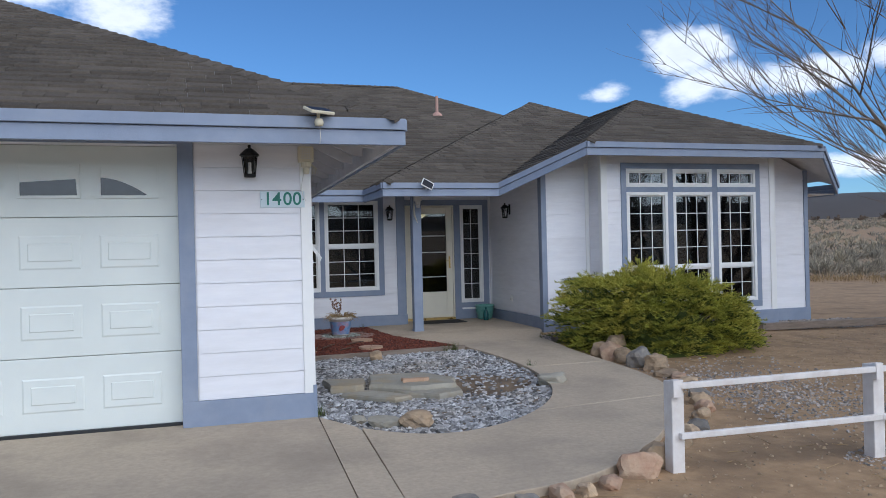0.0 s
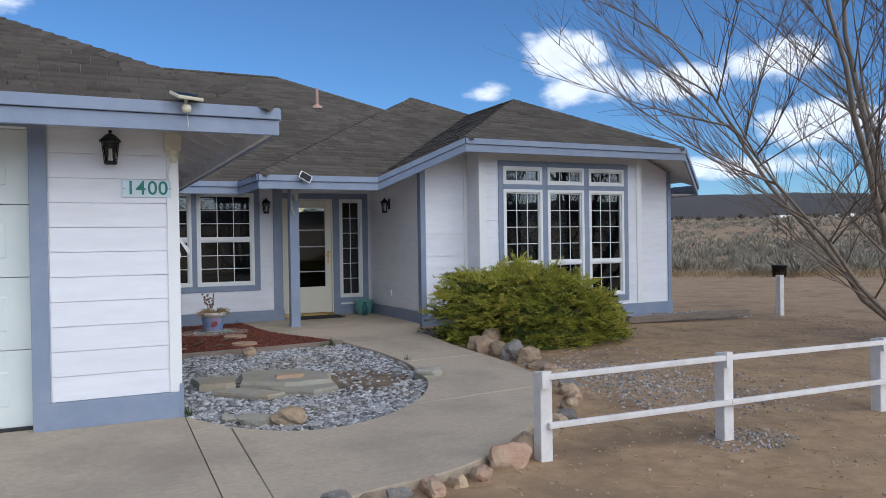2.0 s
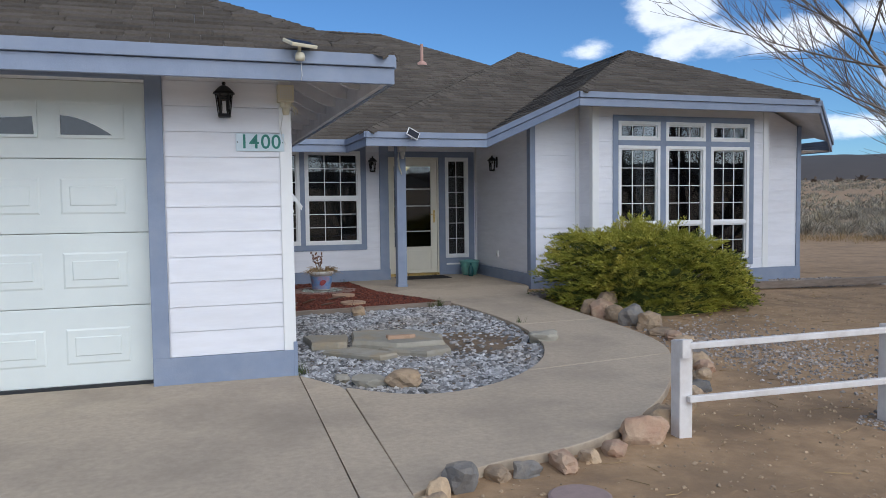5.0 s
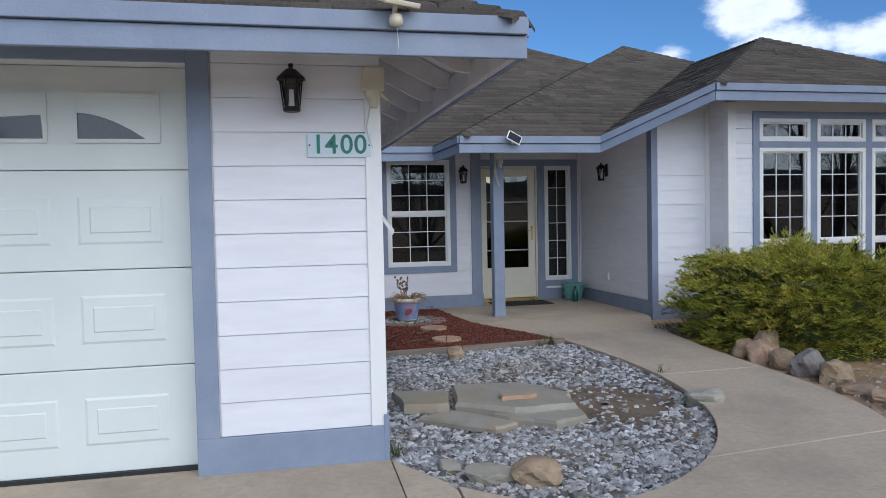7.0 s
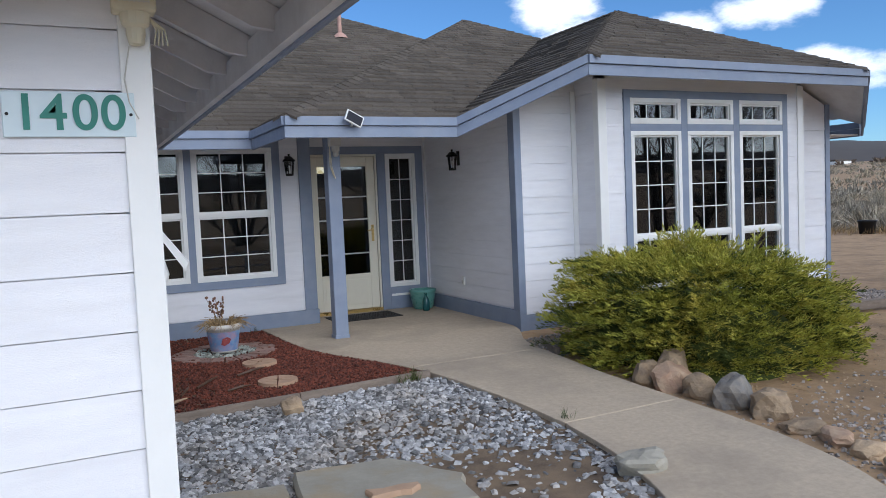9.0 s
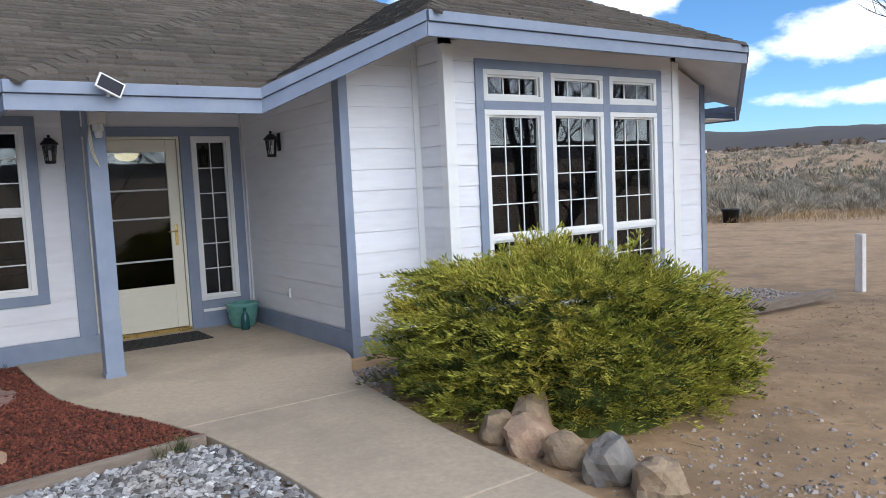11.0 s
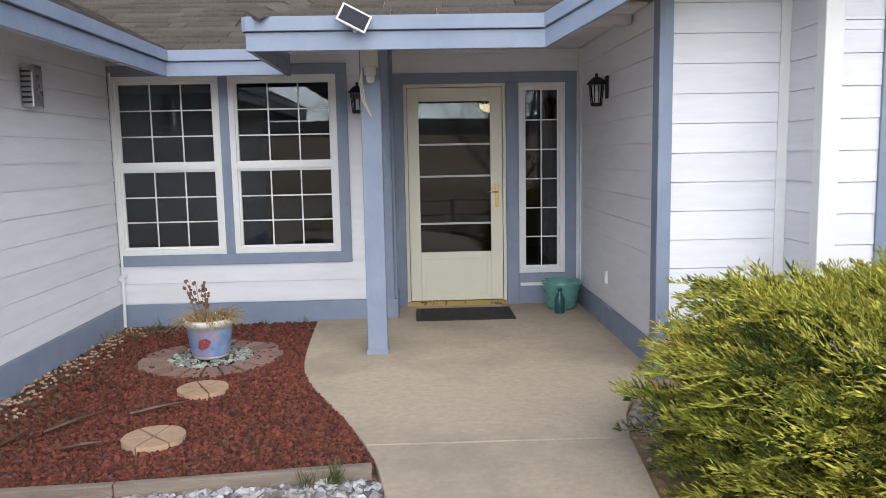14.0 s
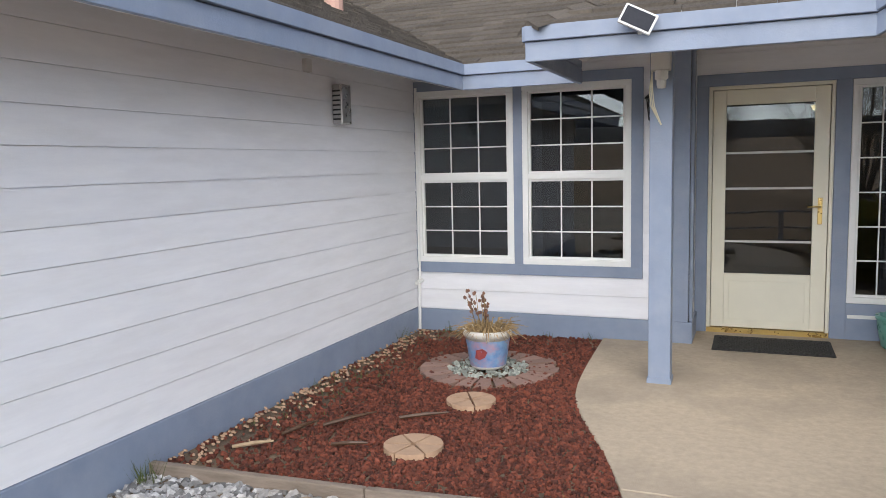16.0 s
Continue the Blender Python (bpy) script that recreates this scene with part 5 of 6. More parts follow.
def juniper(cx, cy, seed):
    """A spreading juniper: inner boughs coloured dark to stand for shade, under layers of feathery sprays."""
    rnd = random.Random(seed)
    b = thing("juniper_bush", "spreading green and gold juniper bush beside the walk", "bush")
    core, sprays, dark = Shape(), Shape(), Shape()

    def hgt(x, y):
        a = math.atan2(y, x)
        rim = 1.0 + 0.10 * math.sin(3 * a + 1) + 0.07 * math.sin(5 * a + 0.4)
        q = math.hypot((x + 0.05) / (1.45 if x > 0 else 1.30), y / (1.28 if y < 0 else 1.25)) / rim
        if q >= 1:
            return q, 0
        top = 1.0 - 0.36 * max(0, x - 0.15) + 0.05 * min(0, x)
        return q, top * (1 - q ** 3.2) ** 0.55 + 0.10 * noise.noise(Vector((x * 2.2, y * 2.2, 1)))
    n = 36
    pts = []
    for i in range(n + 1):
        for j in range(n + 1):
            x, y = -1.5 + 3.0 * i / n, -1.4 + 2.8 * j / n
            q, h = hgt(x * 1.28, y * 1.28)
            pts.append((cx + x, cy + y, gz(cy) - 0.06 + (max(0.0, h * 0.8 - 0.2) if q < 1 else -0.05)))
    core.v = pts
    core.f = [(i * (n + 1) + j, (i + 1) * (n + 1) + j, (i + 1) * (n + 1) + j + 1, i * (n + 1) + j + 1) for i in range(n) for j in range(n)]
    # core in the darkened needles, so the inside reads as shaded
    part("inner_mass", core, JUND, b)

    def plume(shape, p, d, ln):
        """One arching bough tip: a spine with side twigs, each set with short scaly leaflets."""
        d = d.normalized()
        side = d.cross(Vector((0, 0, 1)))
        side = (side.normalized() if side.length > 0.05 else Vector((1, 0, 0))) + Vector((0, 0, rnd.uniform(-0.35, 0.35)))
        side.normalize()
        up = side.cross(d)
        droop = rnd.uniform(0.05, 0.34)
        vs, fs = [], []

        def leaflet(c, e, ll, w):
            o = e.cross(Vector((rnd.uniform(-1, 1), rnd.uniform(-1, 1), rnd.uniform(-1, 1))))
            o = o.normalized() * w if o.length > 1e-4 else side * w
            k = len(vs)
            vs.extend((tuple(c), tuple(c + e * ll * 0.55 + o), tuple(c + e * ll), tuple(c + e * ll * 0.55 - o)))
            fs.append((k, k + 1, k + 2, k + 3))
        for i in range(9):
            t = 0.15 + 0.85 * i / 8
            c = p + d * ln * t - Vector((0, 0, 1)) * ln * droop * t * t
            for sg in (1, -1):
                e = (d * rnd.uniform(0.6, 1.0) + side * sg * rnd.uniform(0.45, 0.85) + up * rnd.uniform(-0.15, 0.4)).normalized()
                tl = ln * (0.40 - 0.28 * t) * rnd.uniform(0.7, 1.25)
                for q in (0.0, 0.18, 0.36, 0.54, 0.72, 0.9):
                    f = (e + d * 0.4 + Vector((rnd.uniform(-0.4, 0.4), rnd.uniform(-0.4, 0.4), rnd.uniform(-0.25, 0.45)))).normalized()
                    leaflet(c + e * tl * q, f, rnd.uniform(0.022, 0.042), rnd.uniform(0.0024, 0.0042))
        c = p + d * ln - Vector((0, 0, 1)) * ln * droop
        for _ in range(3):
            leaflet(c, (d + Vector((rnd.uniform(-0.3, 0.3), rnd.uniform(-0.3, 0.3), rnd.uniform(-0.3, 0.3)))).normalized(), 0.055, 0.004)
        shape.add(vs, fs)
    made = 0
    while made < 3300:
        # a quarter of the plumes take the darkened needles as painted shade
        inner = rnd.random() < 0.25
        if rnd.random() < 0.5:
            a, e = rnd.uniform(0, 6.283), rnd.uniform(0.70, 0.93)
            x, y = math.cos(a) * e * (1.45 if math.cos(a) > 0 else 1.30), math.sin(a) * e * 1.27
            q = hgt(x, y)[0]
            z = hgt(x * 0.84, y * 0.84)[1] * rnd.uniform(0.0, 1.0)
            if z > hgt(x * 0.97, y * 0.97)[1] + 0.16:
                continue
            lift = rnd.uniform(-0.1, 0.45)
        else:
            x, y = rnd.uniform(-1.4, 1.5), rnd.uniform(-1.3, 1.3)
            q, h = hgt(x, y)
            if q >= 0.95:
                continue
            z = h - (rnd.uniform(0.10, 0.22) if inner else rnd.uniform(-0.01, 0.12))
            lift = rnd.uniform(0.2, 0.85)
        made += 1
        # boughs lie in tiers, with dark gaps between them
        z += 0.055 * math.sin(z * 26 + 3 * noise.noise(Vector((x * 1.5, y * 1.5, 5))))
        d = Vector((x / 1.4, y / 1.3, 0)) + Vector((rnd.uniform(-0.55, 0.55) - 0.1, rnd.uniform(-0.55, 0.55), lift))
        d.normalize()
        ln = rnd.uniform(0.22, 0.40)
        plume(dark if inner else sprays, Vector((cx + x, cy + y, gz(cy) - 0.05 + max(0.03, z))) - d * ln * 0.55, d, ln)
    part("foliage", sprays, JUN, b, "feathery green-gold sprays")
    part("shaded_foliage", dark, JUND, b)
    st = Shape()
    for k in range(14):
        a = k * 0.449
        st.tube(bend_path((cx, cy, gz(cy) - 0.05), (math.cos(a), math.sin(a), 0.35), 0.9, 5, rnd, 0.1, 0.02), [0.03, 0.026, 0.02, 0.016, 0.01, 0.006], 5)
    part("stems", st, BARK, b)
    return b


juniper(5.72, 9.12, 3)


def sagebrush():
    rnd = random.Random(12)
    near, far, dry = Shape(), Shape(), Shape()

    def clump(s, x, y, r, h, n, w):
        z = terrain(x, y) - 0.05
        for _ in range(n):
            a, e = rnd.uniform(0, 6.283), rnd.random()
            d = Vector((math.cos(a) * r * e, math.sin(a) * r * e, h * (1 - 0.55 * e * e) * rnd.uniform(0.55, 1.05)))
            b = Vector((x + d.x * 0.35, y + d.y * 0.35, z))
            t = Vector((x, y, z)) + d
            m = b.lerp(t, 0.62)
            sd = Vector((rnd.uniform(-1, 1), rnd.uniform(-1, 1), rnd.uniform(-0.4, 0.4))) * w
            b = b.lerp(t, rnd.uniform(0.0, 0.6))
            t = t + Vector((rnd.uniform(-1, 1), rnd.uniform(-1, 1), rnd.uniform(-0.6, 0.3))) * r * 0.16
            s.add([tuple(b), tuple(m + sd), tuple(t), tuple(m - sd)], [(0, 1, 2, 3)])
    made = 0
    while made < 560:
        a, r = rnd.uniform(radians(-35), radians(75)), rnd.uniform(24, 75)
        x, y = 2 + r * math.cos(a), 2 + r * math.sin(a)
        if x + y < 42 + 3 * noise.noise(Vector((x * 0.2, y * 0.2, 0))) or (x < 14 and y < 30):
            continue
        made += 1
        k = rnd.uniform(0.65, 1.5)
        clump(near, x, y, 1.0 * k, 0.66 * k, 330, 0.016 * k)
    made = 0
    while made < 5200:
        a, r = rnd.uniform(radians(-40), radians(80)), 70 * math.exp(rnd.uniform(0, 2.6))
        x, y = 2 + r * math.cos(a), 2 + r * math.sin(a)
        made += 1
        k = rnd.uniform(0.7, 1.5) * (1 + r / 500)
        clump(far, x, y, 1.1 * k, 0.75 * k, 34, 0.075 * k)
    for _ in range(2600):
        q = rnd.uniform(-22, 22)
        o = rnd.gauss(0, 0.8)
        x, y = 21.3 + q * 0.707 + o * 0.707, 19.6 - q * 0.707 + o * 0.707
        clump(dry, x, y, 0.20, 0.35, 6, 0.008)
    tagged(part("sagebrush", near, SAGE), "grey-brown sagebrush at the edge of the yard", "sagebrush", kind="stuff")
    tagged(part("sagebrush", far, SAGE), "grey sagebrush spreading over the plain", "sagebrush", kind="stuff")
    tagged(part("dry_grass", dry, STRAW), "pale dry grass along the edge of the yard", "grass", kind="stuff")


sagebrush()

# a few far houses and trees under the hills
rnd = random.Random(4)
for k in range(9):
    a, r = radians(20 + 7.5 * k + rnd.uniform(-3, 3)), rnd.uniform(700, 1100)
    x, y = r * math.cos(a), r * math.sin(a)
    z = terrain(x, y)
    h = thing("far_house", "small pale house far off under the hills", "house", "houses on the plain")
    s = Shape()
    w, d = rnd.uniform(6, 10), rnd.uniform(4, 6)
    s.box((x - w, y - d, z - 0.5), (x + w, y + d, z + 3))
    part("wall", s, WTRIM, h)
    s = Shape()
    s.add([(x - w - .4, y - d - .4, z + 3), (x + w + .4, y - d - .4, z + 3), (x + w + .4, y + d + .4, z + 3), (x - w - .4, y + d + .4, z + 3), (x - w - .4, y, z + 5), (x + w + .4, y, z + 5)], [(0, 1, 5, 4), (2, 3, 4, 5), (0, 4, 3), (1, 2, 5)])
    part("roof", s, SHINGLE, h)
s = Shape()
for k in range(220):
    a, r = rnd.uniform(radians(5), radians(85)), rnd.uniform(550, 1300)
    x, y = r * math.cos(a), r * math.sin(a)
    z, g = terrain(x, y), rnd.uniform(2.5, 6)
    for _ in range(14):
        d = Vector((rnd.gauss(0, 0.4), rnd.gauss(0, 0.4), rnd.uniform(0.3, 1))) * g
        o = Vector((rnd.uniform(-1, 1), rnd.uniform(-1, 1), 0.3)) * g * 0.3
        s.add([(x, y, z - 1), tuple(Vector((x, y, z)) + d + o), tuple(Vector((x, y, z)) + d - o)], [(0, 1, 2)])
tagged(part("far_trees", s, TWIG), "dark trees and shrubs far off on the plain", "trees", kind="stuff")

# ---- fixtures ----


def lantern(face, u, z, label):
    """A black lantern on a wall: plate, arm, roof with finial, four-post cage, glass and candle tube. z: its foot."""
    t = thing("wall_lantern", label, "lamp", "black lanterns by the doors")
    s = Shape()
    face.box(s, u - 0.03, u + 0.03, 0.012, 0.03, z + 0.06, z + 0.24)
    part("backplate", s, BLACK, t, bevel=0.006)
    s = Shape()
    s.tube([face.at(u, 0.03, z + 0.19), face.at(u, 0.07, z + 0.215), face.at(u, 0.10, z + 0.215)], [0.010, 0.009, 0.009], 8)
    part("arm", s, BLACK, t)
    cx, cy, _ = face.at(u, 0.105, 0)
    s = Shape()
    s.lathe((cx, cy, z), [(0.0, 0.262), (0.012, 0.26), (0.014, 0.248), (0.010, 0.236), (0.03, 0.228), (0.055, 0.205), (0.075, 0.185), (0.078, 0.172), (0.06, 0.170), (0.0, 0.172)], 12)
    part("roof", s, BLACK, t, smooth=False)
    s = Shape()
    s.lathe((cx, cy, z), [(0.0, 0.0), (0.040, 0.0), (0.048, 0.008), (0.046, 0.026), (0.0, 0.028)], 12)
    part("foot", s, BLACK, t)
    for k in range(6):
        a = k * math.pi / 3
        s = Shape()
        s.tube([(cx + 0.043 * math.cos(a), cy + 0.043 * math.sin(a), z + 0.02), (cx + 0.060 * math.cos(a), cy + 0.060 * math.sin(a), z + 0.175)], [0.0045, 0.0045], 5)
        part("cage_bar", s, BLACK, t)
    s = Shape()
    s.lathe((cx, cy, z), [(0.038, 0.028), (0.054, 0.17)], 12)
    g = part("glass", s, LGLASS, t)
    g.visible_shadow = False
    s = Shape()
    s.tube([(cx, cy, z + 0.028), (cx, cy, z + 0.12)], [0.014, 0.013], 8)
    part("candle", s, WTRIM, t, "white candle tube")
    return t


lantern(f_gar, 6.285, 2.115, "black metal lantern on the white garage wall")
lantern(f_win, 2.90 - GX, 2.02, "black metal lantern beside the twin window")
lantern(f_porch, DY - 12.38, 2.02, "black metal lantern on the porch side wall")

# house number
sg = thing("house_number_sign", "pale plate with the green number 1400 on the garage", "sign")
s = Shape()
f_gar.box(s, 6.365, 6.725, 0.018, 0.024, 1.875, 2.010)
part("plate", s, SIGNP, sg, bevel=0.003)
for ch, dx in zip("1400", (-0.118, -0.045, 0.040, 0.118)):
    cu = bpy.data.curves.new("digit", "FONT")
    cu.body, cu.size, cu.extrude, cu.align_x, cu.align_y, cu.offset = ch, 0.150, 0.0015, "CENTER", "CENTER", 0.0016
    tmp = new("digit", cu)
    dm = bpy.data.meshes.new_from_object(tmp.evaluated_get(bpy.context.evaluated_depsgraph_get()))
    bpy.data.objects.remove(tmp)
    dg = new("digit", dm)
    dm.materials.clear()
    dm.materials.append(GREENP)
    dg.matrix_basis = pose(0.545 + dx, GY - 0.0262, 1.943, 90, 0, 0)
    dg.parent = sg
for u in (6.378, 6.712):
    s = Shape()
    s.tube([f_gar.at(u, 0.023, 1.943), f_gar.at(u, 0.027, 1.943)], [0.005, 0.005], 8)
    part("screw", s, BLACK, sg)

# alarm box at the garage corner
ab = thing("alarm_box", "cream alarm box with a grille and a sensor below", "alarm")
s = Shape()
f_gar.box(s, 6.675, 6.80, 0.012, 0.09, 2.245, 2.375)
bd = part("housing", s, CREAM, ab, bevel=0.008)
for k in range(7):
    s = Shape()
    f_gar.box(s, 6.695 + 0.0135 * k, 6.699 + 0.0135 * k, 0.0895, 0.0915, 2.270, 2.360)
    part("grille_bar", s, GREYP, bd)
    s = Shape()
    f_gar.box(s, 6.693, 6.782, 0.0893, 0.0912, 2.272 + 0.0137 * k, 2.276 + 0.0137 * k)
    part("grille_bar", s, GREYP, bd)
s = Shape()
s.lathe(f_gar.at(6.74, 0.05, 2.15), [(0.0, 0.0), (0.022, 0.002), (0.028, 0.03), (0.028, 0.05), (0.04, 0.06), (0.045, 0.095), (0.0, 0.096)], 12)
part("sensor", s, CREAM, ab, smooth=False)
s = Shape()
s.tube([f_gar.at(6.72, 0.03, 2.15), f_gar.at(6.70, 0.03, 2.05), f_gar.at(6.71, 0.028, 1.98), f_gar.at(6.735, 0.026, 1.93)], [0.0025] * 4, 4)
part("wire", s, GREYP, ab)
for k in range(4):
    s = Shape()
    s.tube([f_gar.at(6.775, 0.05, 2.24), f_gar.at(6.80 + 0.008 * k, 0.05, 2.20), f_gar.at(6.79 + 0.013 * k, 0.05 + 0.005 * k, 2.15)], [0.0025] * 3, 4)
    part("wire", s, CREAM, ab)


def solar_panel(c, tilt, turn, roll, w, h, label, rim):
    t = thing("solar_charger", label, "solar panel")
    m = pose(*c, tilt, 0, turn) @ pose(0, 0, 0, 0, roll, 0)
    s = Shape()
    s.box((-w / 2, -0.012, -h / 2), (w / 2, 0.012, h / 2), m)
    f = part("frame", s, rim, t, bevel=0.006)
    s = Shape()
    s.box((-w / 2 + 0.012, -0.0145, -h / 2 + 0.012), (w / 2 - 0.012, -0.011, h / 2 - 0.012), m)
    part("cell_sheet", s, PANELM, t, "dark solar cells")
    s = Shape()
    e = m @ Vector((0, 0.012, 0))
    s.tube([tuple(e), tuple(e + Vector((0, 0.03, -0.03))), (c[0], c[1] + 0.09, c[2] - 0.06)], [0.012, 0.012, 0.014], 8)
    part("bracket", s, rim, t)
    return t


solar_panel((3.04, QY - 0.10, 2.47), -8, 10, 27, 0.19, 0.115, "small white-framed solar panel on the porch fascia", WTRIM)
solar_panel((0.76, EY - 0.09, 2.545), -68, 25, 0, 0.20, 0.13, "small cream solar panel on the garage fascia", CREAM)
fl = thing("solar_lamp", "cream lamp head under the solar panel on the fascia", "lamp")
s = Shape()
s.lathe((0.76, EY - 0.075, 2.43), [(0.0, 0.0), (0.03, 0.005), (0.035, 0.03), (0.028, 0.055), (0.0, 0.06)], 12)
part("head", s, CREAM, fl, smooth=True)
s = Shape()
s.tube([(0.77, EY - 0.045, 2.43), (0.775, EY - 0.043, 2.34), (0.77, EY - 0.02, 2.31)], [0.0025] * 3, 4)
part("wire", s, GREYP, fl)
pl = thing("porch_sensor_light", "grey sensor lamp with loose wires at the porch post's top", "lamp")
s = Shape()
s.box((3.02, 11.57, 2.27), (3.14, 11.662, 2.40))
part("housing", s, GREYP, pl, bevel=0.008)
s = Shape()
s.lathe((3.085, 11.60, 2.16), [(0.0, 0.0), (0.024, 0.0), (0.03, 0.02), (0.03, 0.05), (0.042, 0.06), (0.042, 0.11), (0.0, 0.112)], 12)
part("sensor", s, GREYP, pl)
for k in range(3):
    s = Shape()
    s.tube([(3.03 - 0.004 * k, 11.62, 2.30), (3.01 + 0.01 * k, 11.60, 2.15), (3.02 + 0.01 * k, 11.61, 2.05), (3.06 + 0.01 * k, 11.64, 1.97 - 0.02 * k)], [0.004, 0.004, 0.004, 0.006], 5)
    part("wire", s, CREAM, pl)

# strips hanging near the corner of the garage side
ht = thing("hanging_strips", "two white plastic strips hanging from the garage side wall", "strips")
for (x0, x1, y0, z0, z1) in ((0.78, 0.885, 6.70, 1.60, 1.44), (0.78, 0.815, 6.72, 1.585, 1.40)):
    s = Shape()
    w = 0.014
    s.prism([(x0, y0, z0 - w), (x0 + 0.004, y0 + 0.012, z0 - w), (x0 + 0.004, y0 + 0.012, z0 + w), (x0, y0, z0 + w)],
            [(x1, y0 + 0.02, z1 - w), (x1 + 0.012, y0 + 0.045, z1 - w), (x1 + 0.020, y0 + 0.045, z1 + w), (x1 + 0.012, y0 + 0.02, z1 + w)])
    part("strip", s, WTRIM, ht)

# side wall fixtures
dv = thing("vent_hood", "stainless steel vent hood with a grille on the garage side", "vent")
u = 11.50 - GY
s = Shape()
f_side.box(s, u - 0.07, u + 0.07, 0.012, 0.10, 2.02, 2.31)
hb = part("hood", s, STEEL, dv, bevel=0.012)
for k in range(7):
    s = Shape()
    f_side.box(s, u - 0.0725, u - 0.069, 0.02, 0.085, 2.05 + k * 0.034, 2.062 + k * 0.034)
    part("louvre", s, DARK, hb)
s = Shape()
f_side.box(s, u + 0.06, u + 0.14, 0.012, 0.06, 2.03, 2.09)
part("flap", s, WTRIM, dv, bevel=0.01)
s = Shape()
f_side.box(s, 11.05 - GY, 11.12 - GY, 0.012, 0.05, 2.36, 2.45)
tagged(part("junction_box", s, SOFFIT, bevel=0.006), "small grey box under the garage eave", "box")
pv = thing("drain_pipe", "white plastic pipe with an elbow in the house corner", "pipe")
s = Shape()
s.tube([(0.80, 12.84, 0.20), (0.805, 12.84, 0.45), (0.81, 12.84, 0.62), (0.80, 12.86, 0.64)], [0.014] * 4, 8)
part("pipe", s, WTRIM, pv)
s = Shape()
s.tube([(0.80, 12.80, 0.635), (0.80, 12.91, 0.645)], [0.022, 0.022], 8)
part("elbow", s, WTRIM, pv)
s = Shape()
s.tube([(0.795, 12.88, 0.64), (0.795, 12.885, 2.40)], [0.011, 0.011], 8)
part("riser", s, WTRIM, pv)
ol = thing("outlet_cover", "white outlet cover on the porch side wall", "outlet")
s = Shape()
f_porch.box(s, DY - 12.40, DY - 12.33, 0.012, 0.035, 0.57, 0.68)
cv = part("cover", s, WTRIM, ol, bevel=0.006)
s = Shape()
f_porch.box(s, DY - 12.385, DY - 12.345, 0.034, 0.040, 0.59, 0.63)
part("flap", s, GREYP, cv)

# roof pipes
vp = thing("vent_pipe", "thin rusty vent pipe on the main roof", "pipe")
vz = EZ + SL * (16.45 - 12.42)
s = Shape()
s.tube([(4.87, 16.45, vz - 0.05), (4.87, 16.45, vz + 0.42)], [0.035, 0.035], 10)
part("pipe", s, TERRA, vp)
s = Shape()
s.lathe((4.87, 16.45, vz - 0.04), [(0.14, 0.0), (0.10, 0.06), (0.045, 0.10)], 12)
part("collar", s, TERRA, vp)
fp = thing("flue", "pinkish metal flue pipe above the garage roof", "flue")
s = Shape()
FX, FYY = 0.55, 11.9
fz = EZ + SL * (EX - FX)
s.tube([(FX, FYY, fz - 0.05), (FX, FYY, fz + 0.45)], [0.075, 0.075], 14)
part("pipe", s, TERRA, fp)
s = Shape()
s.lathe((FX, FYY, fz + 0.43), [(0.11, 0.0), (0.11, 0.04), (0.02, 0.09), (0.0, 0.09)], 14)
part("cap", s, TERRA, fp)

# ---- porch things ----
dmat = thing("doormat", "dark rubber doormat with a woven pattern at the door", "doormat")
s = Shape()
s.box((3.36, 12.72, gz(13) + 0.001), (4.24, 13.24, gz(13) + 0.010))
part("backing", s, MATP, dmat, bevel=0.003)
s = Shape()
for i in range(22):
    for j in range(10):
        x, y = 3.40 + i * 0.037 + (0.018 if j % 2 else 0), 12.755 + j * 0.047
        s.box((x, y, gz(13) + 0.010), (x + 0.024, y + 0.030, gz(13) + 0.016))
part("tread", s, MATP, dmat)
tp = thing("planter", "empty teal glazed planter beside the door", "planter")
s = Shape()
s.lathe((4.72, 13.16, gz(13)), [(0.0, 0.0), (0.115, 0.0), (0.135, 0.02), (0.165, 0.17), (0.168, 0.22), (0.18, 0.235), (0.178, 0.262), (0.16, 0.262), (0.15, 0.2), (0.12, 0.03), (0, 0.03)], 28)
part("body", s, TEAL, tp, smooth=True)
bt = thing("bottle", "dark teal glass bottle beside the planter", "bottle")
s = Shape()
s.lathe((4.66, 12.93, gz(13)), [(0.0, 0.0), (0.042, 0.0), (0.046, 0.02), (0.046, 0.13), (0.03, 0.17), (0.016, 0.19), (0.016, 0.215), (0.02, 0.217), (0.02, 0.23), (0.0, 0.23)], 18)
part("body", s, TEALD, bt, smooth=True)
pot = thing("flower_pot", "painted pot with dead flowers on the paver ring", "flower pot")
px, py, pz = 1.84, 11.74, gz(11.7) + 0.004
s = Shape()
s.lathe((px, py, pz), [(0.0, 0.0), (0.125, 0.0), (0.132, 0.015), (0.165, 0.235), (0.18, 0.238), (0.185, 0.285), (0.165, 0.285), (0.155, 0.22), (0, 0.22)], 28)
body = part("body", s, POTW, pot, smooth=True)
s = Shape()
s.lathe((px, py, pz), [(0.1345, 0.02), (0.1645, 0.215)], 28)
part("painted_band", s, POTB, body, "blue and pink painted band", smooth=True)
s = Shape()
cl = [(-0.055, 0.09), (-0.02, 0.075), (0.025, 0.10), (0.045, 0.14), (0.01, 0.165), (-0.04, 0.15)]
low = []
for dx, dz in cl:
    rr = 0.1345 + 0.03 * (dz - 0.02) / 0.195 + 0.002
    a = -math.pi / 2 + dx / rr + 0.02
    low.append((px + rr * math.cos(a), py + rr * math.sin(a), pz + dz))
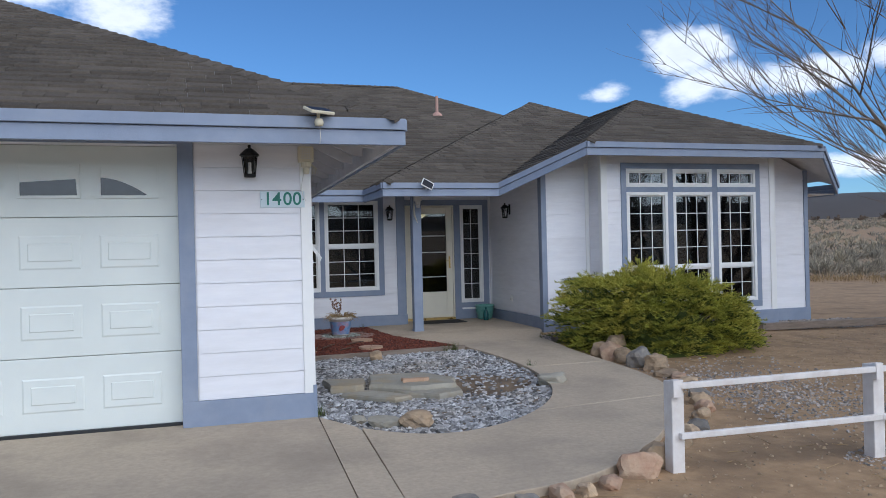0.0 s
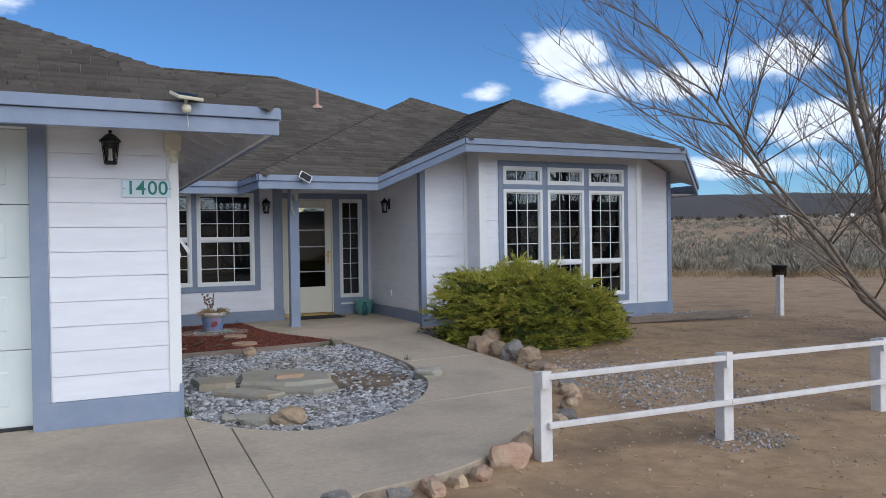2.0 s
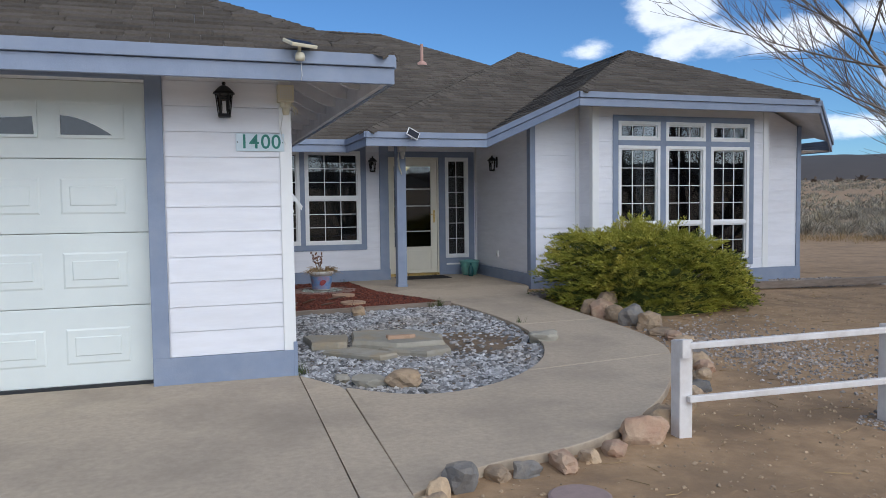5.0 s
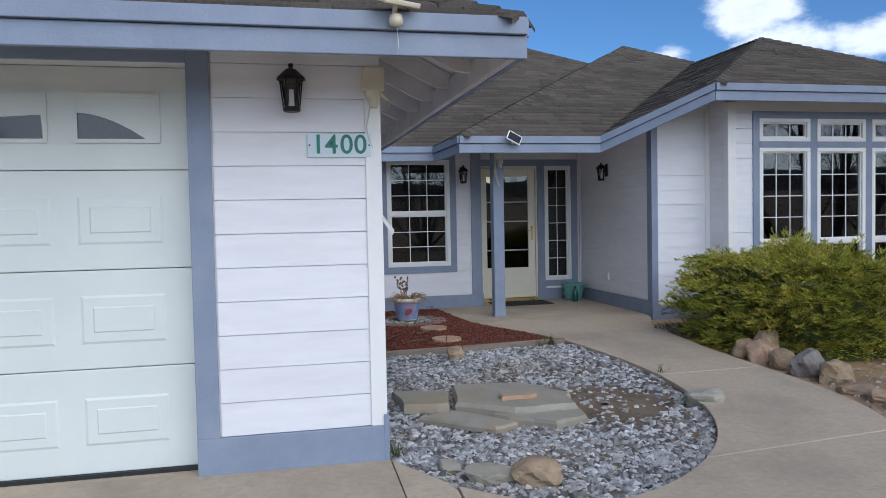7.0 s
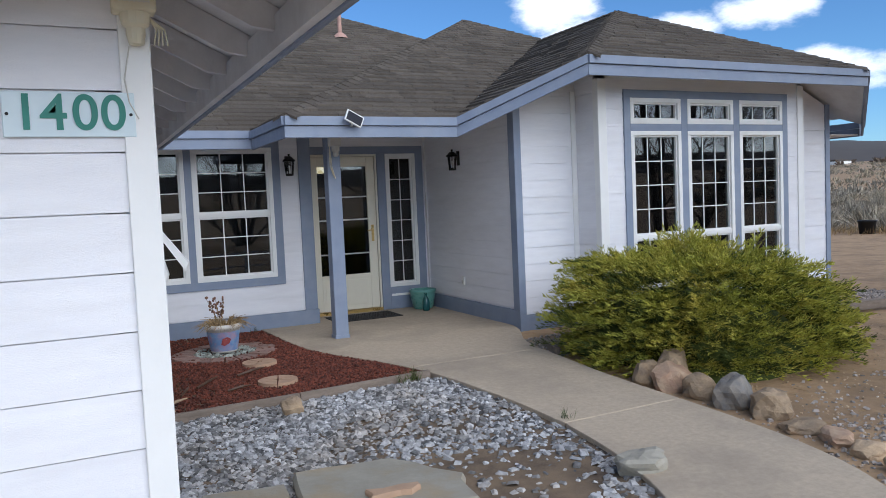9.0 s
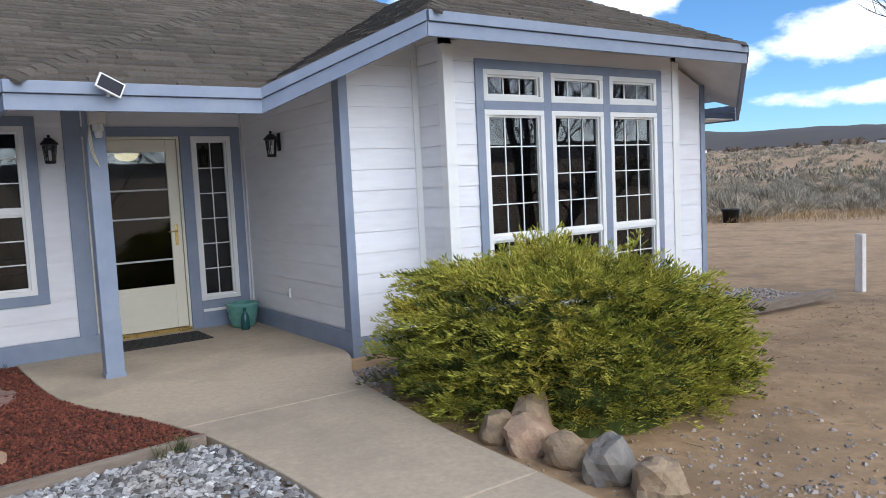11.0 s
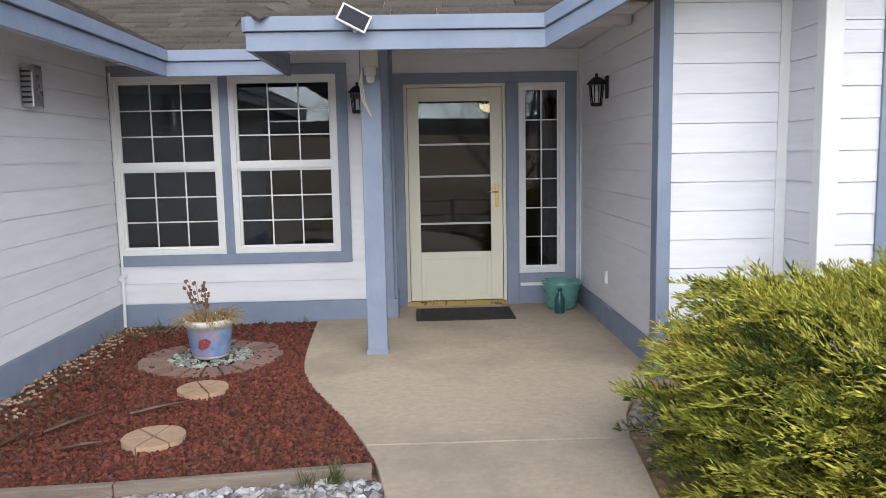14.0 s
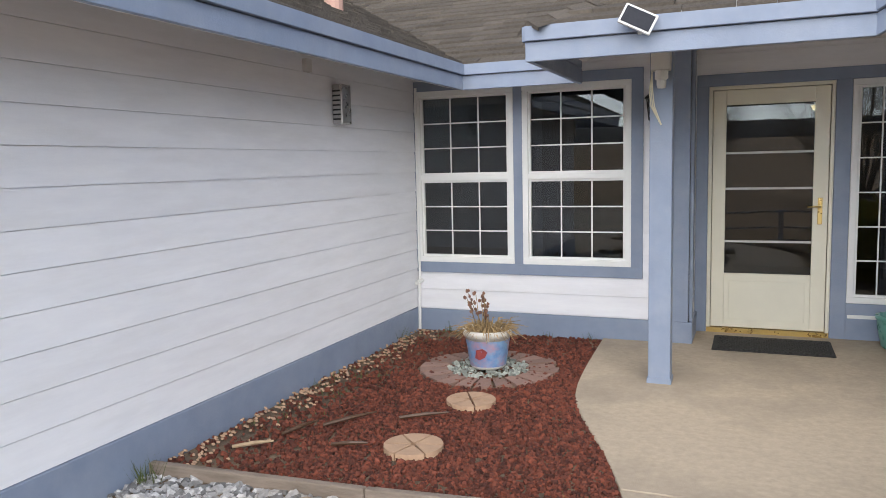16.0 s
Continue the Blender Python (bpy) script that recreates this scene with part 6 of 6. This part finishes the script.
s.prism(low, [(x, y - 0.003, z) for x, y, z in low])
part("painted_leaf", s, POTR, body, "dark red painted leaf")
s = Shape()
s.lathe((px, py, pz), [(0.0, 0.235), (0.155, 0.23)], 16)
part("soil", s, SOIL, pot)
rnd = random.Random(8)
dead, stalk, bud = Shape(), Shape(), Shape()
for k in range(260):
    a = rnd.uniform(0, 6.283)
    r = rnd.uniform(0.02, 0.13)
    p = Vector((px + r * math.cos(a), py + r * math.sin(a), pz + 0.23))
    d = Vector((math.cos(a) * rnd.uniform(0.4, 1.2), math.sin(a) * rnd.uniform(0.4, 1.2), rnd.uniform(0.3, 1.1))).normalized()
    ln = rnd.uniform(0.10, 0.24)
    q = [p, p + d * ln * 0.5 + Vector((0, 0, 0.02)), p + d * ln - Vector((0, 0, 0.05 * rnd.random() + ln * 0.25))]
    dead.tube(q, [0.005, 0.004, 0.0015], 3)
part("dead_leaves", dead, STRAW, pot, "dry brown drooping leaves")
for k in range(6):
    q = bend_path((px + rnd.uniform(-0.06, 0.06), py + rnd.uniform(-0.06, 0.06), pz + 0.23), (rnd.uniform(-0.35, 0.25), rnd.uniform(-0.2, 0.2), 1), rnd.uniform(0.22, 0.36), 5, rnd, 0.12, 0.05)
    stalk.tube(q, [0.004, 0.0035, 0.003, 0.003, 0.0025, 0.002], 4)
    for j in (3, 4, 5):
        for _ in range(3):
            c = q[j] + Vector((rnd.gauss(0, 0.014), rnd.gauss(0, 0.014), rnd.gauss(0, 0.01)))
            g = rock_shape(tuple(c), 0.013, 0.013, 0.016, k * 9 + j, 1, 0.4)
            bud.add(g.v, g.f)
part("stalks", stalk, STRAW, pot)
tagged(part("flower_heads", bud, material("dead_petals", (0.22, 0.11, 0.07), (0.13, 0.07, 0.05), 30.0, 0.9, vary=0.3), pot, "dry brown flower heads"), kind="stuff")

# weeds, sticks and debris in the beds
wd = Shape()
rnd = random.Random(21)


def tuft(x, y, n, h):
    for _ in range(n):
        a = rnd.uniform(0, 6.283)
        p = Vector((x + rnd.gauss(0, 0.025), y + rnd.gauss(0, 0.025), gz(y) - 0.02))
        t = p + Vector((math.cos(a) * h * 0.5, math.sin(a) * h * 0.5, h * rnd.uniform(0.5, 1.1)))
        o = Vector((-math.sin(a), math.cos(a), 0)) * 0.003
        wd.add([tuple(p - o), tuple(p + o), tuple(t)], [(0, 1, 2)])


for x, y, n, h in ((0.86, 9.30, 30, 0.14), (2.98, 9.56, 60, 0.12), (2.86, 9.54, 30, 0.10), (0.82, 12.4, 14, 0.18), (1.1, 12.85, 16, 0.12), (2.4, 12.84, 14, 0.1), (2.0, 12.85, 10, 0.08), (0.84, 6.5, 26, 0.12), (3.40, 7.98, 30, 0.10), (1.05, 11.2, 10, 0.07), (0.9, 7.6, 22, 0.10)):
    tuft(x, y, n, h)
for _ in range(50):
    tuft(rnd.uniform(0.82, 1.25), rnd.uniform(10, 12.8), 5, 0.05)
tagged(part("weeds", wd, WEED), "small green weeds along the edges of the beds", "weeds", kind="stuff")
for k, (x, y, a, ln) in enumerate(((1.05, 9.75, 0.6, 0.22), (1.35, 10.2, 0.9, 0.34), (1.72, 10.45, 0.5, 0.30), (1.55, 9.95, 0.3, 0.2), (1.2, 10.0, 1.2, 0.25))):
    s = Shape()
    d = Vector((math.cos(a), math.sin(a), 0.05)) * ln
    p = Vector((x, y, gz(y) + 0.012))
    s.tube([p, p + d * 0.5 + Vector((0.01, -0.012, 0.01)), p + d], [0.010, 0.012, 0.005], 6)
    tagged(part("stick", s, ROCK if k == 0 else WOODF), "pale broken stick lying on the mulch" if k == 0 else "dark broken stick lying on the mulch", "stick", "sticks in the mulch")
s = Shape()
chips = random.Random(31)
for _ in range(260):
    x, y = 0.80 + abs(chips.gauss(0, 0.12)), chips.uniform(9.5, 12.8)
    g = rock_shape((x, y, gz(y) - 0.005), chips.uniform(0.008, 0.02), chips.uniform(0.006, 0.014), 0.01, chips.randint(0, 99), 1, 0.3)
    s.add(g.v, g.f)
tagged(part("debris", s, STEP), "dry leaves and chips along the garage wall", "debris", kind="stuff")
tw = Shape()
rnd = random.Random(41)
for _ in range(600):
    x, y = rnd.uniform(2, 13), rnd.uniform(2, 9.5)
    if in_poly([(0, 3)] + RS + [(3, 13.4)])(x, y):
        continue
    a, ln = rnd.uniform(0, 6.28), rnd.uniform(0.03, 0.16)
    z = terrain(x, y) + 0.008
    tw.tube([(x, y, z), (x + math.cos(a) * ln, y + math.sin(a) * ln, z + 0.004)], [0.003, 0.002], 3)
tagged(part("twigs", tw, STRAW), "dry twigs scattered on the dirt", "twigs", kind="stuff")

# curtains inside the bay
for a, b in ((6.72, 6.98), (7.52, 7.80), (8.33, 8.66)):
    s = Shape()
    n = 40
    low, high = [], []
    for i in range(n + 1):
        x = a + (b - a) * i / n
        low.append((x, 10.92 + 0.02 * math.sin(i * 0.95), 0.35))
        high.append((x, 10.92 + 0.015 * math.sin(i * 0.95), 2.60))
    s.add(low + high, [(i, i + 1, n + 2 + i, n + 1 + i) for i in range(n)])
    cu2 = part("curtain", s, CURT, smooth=True)
    m = cu2.modifiers.new("cloth", "SOLIDIFY")
    m.thickness = 0.004
    tagged(cu2, "grey sheer curtain hanging inside the bay window", "curtain", "curtains of the bay")
s = Shape()
s.tube([(6.0, 10.92, 2.62), (8.8, 10.92, 2.62)], [0.012, 0.012], 8)
tagged(part("curtain_rod", s, BLACK), "black curtain rod inside the bay window", "curtain rod")

# shingle pieces last
for s, deck in OB:
    part("shingle", s, SHINGLE, deck)
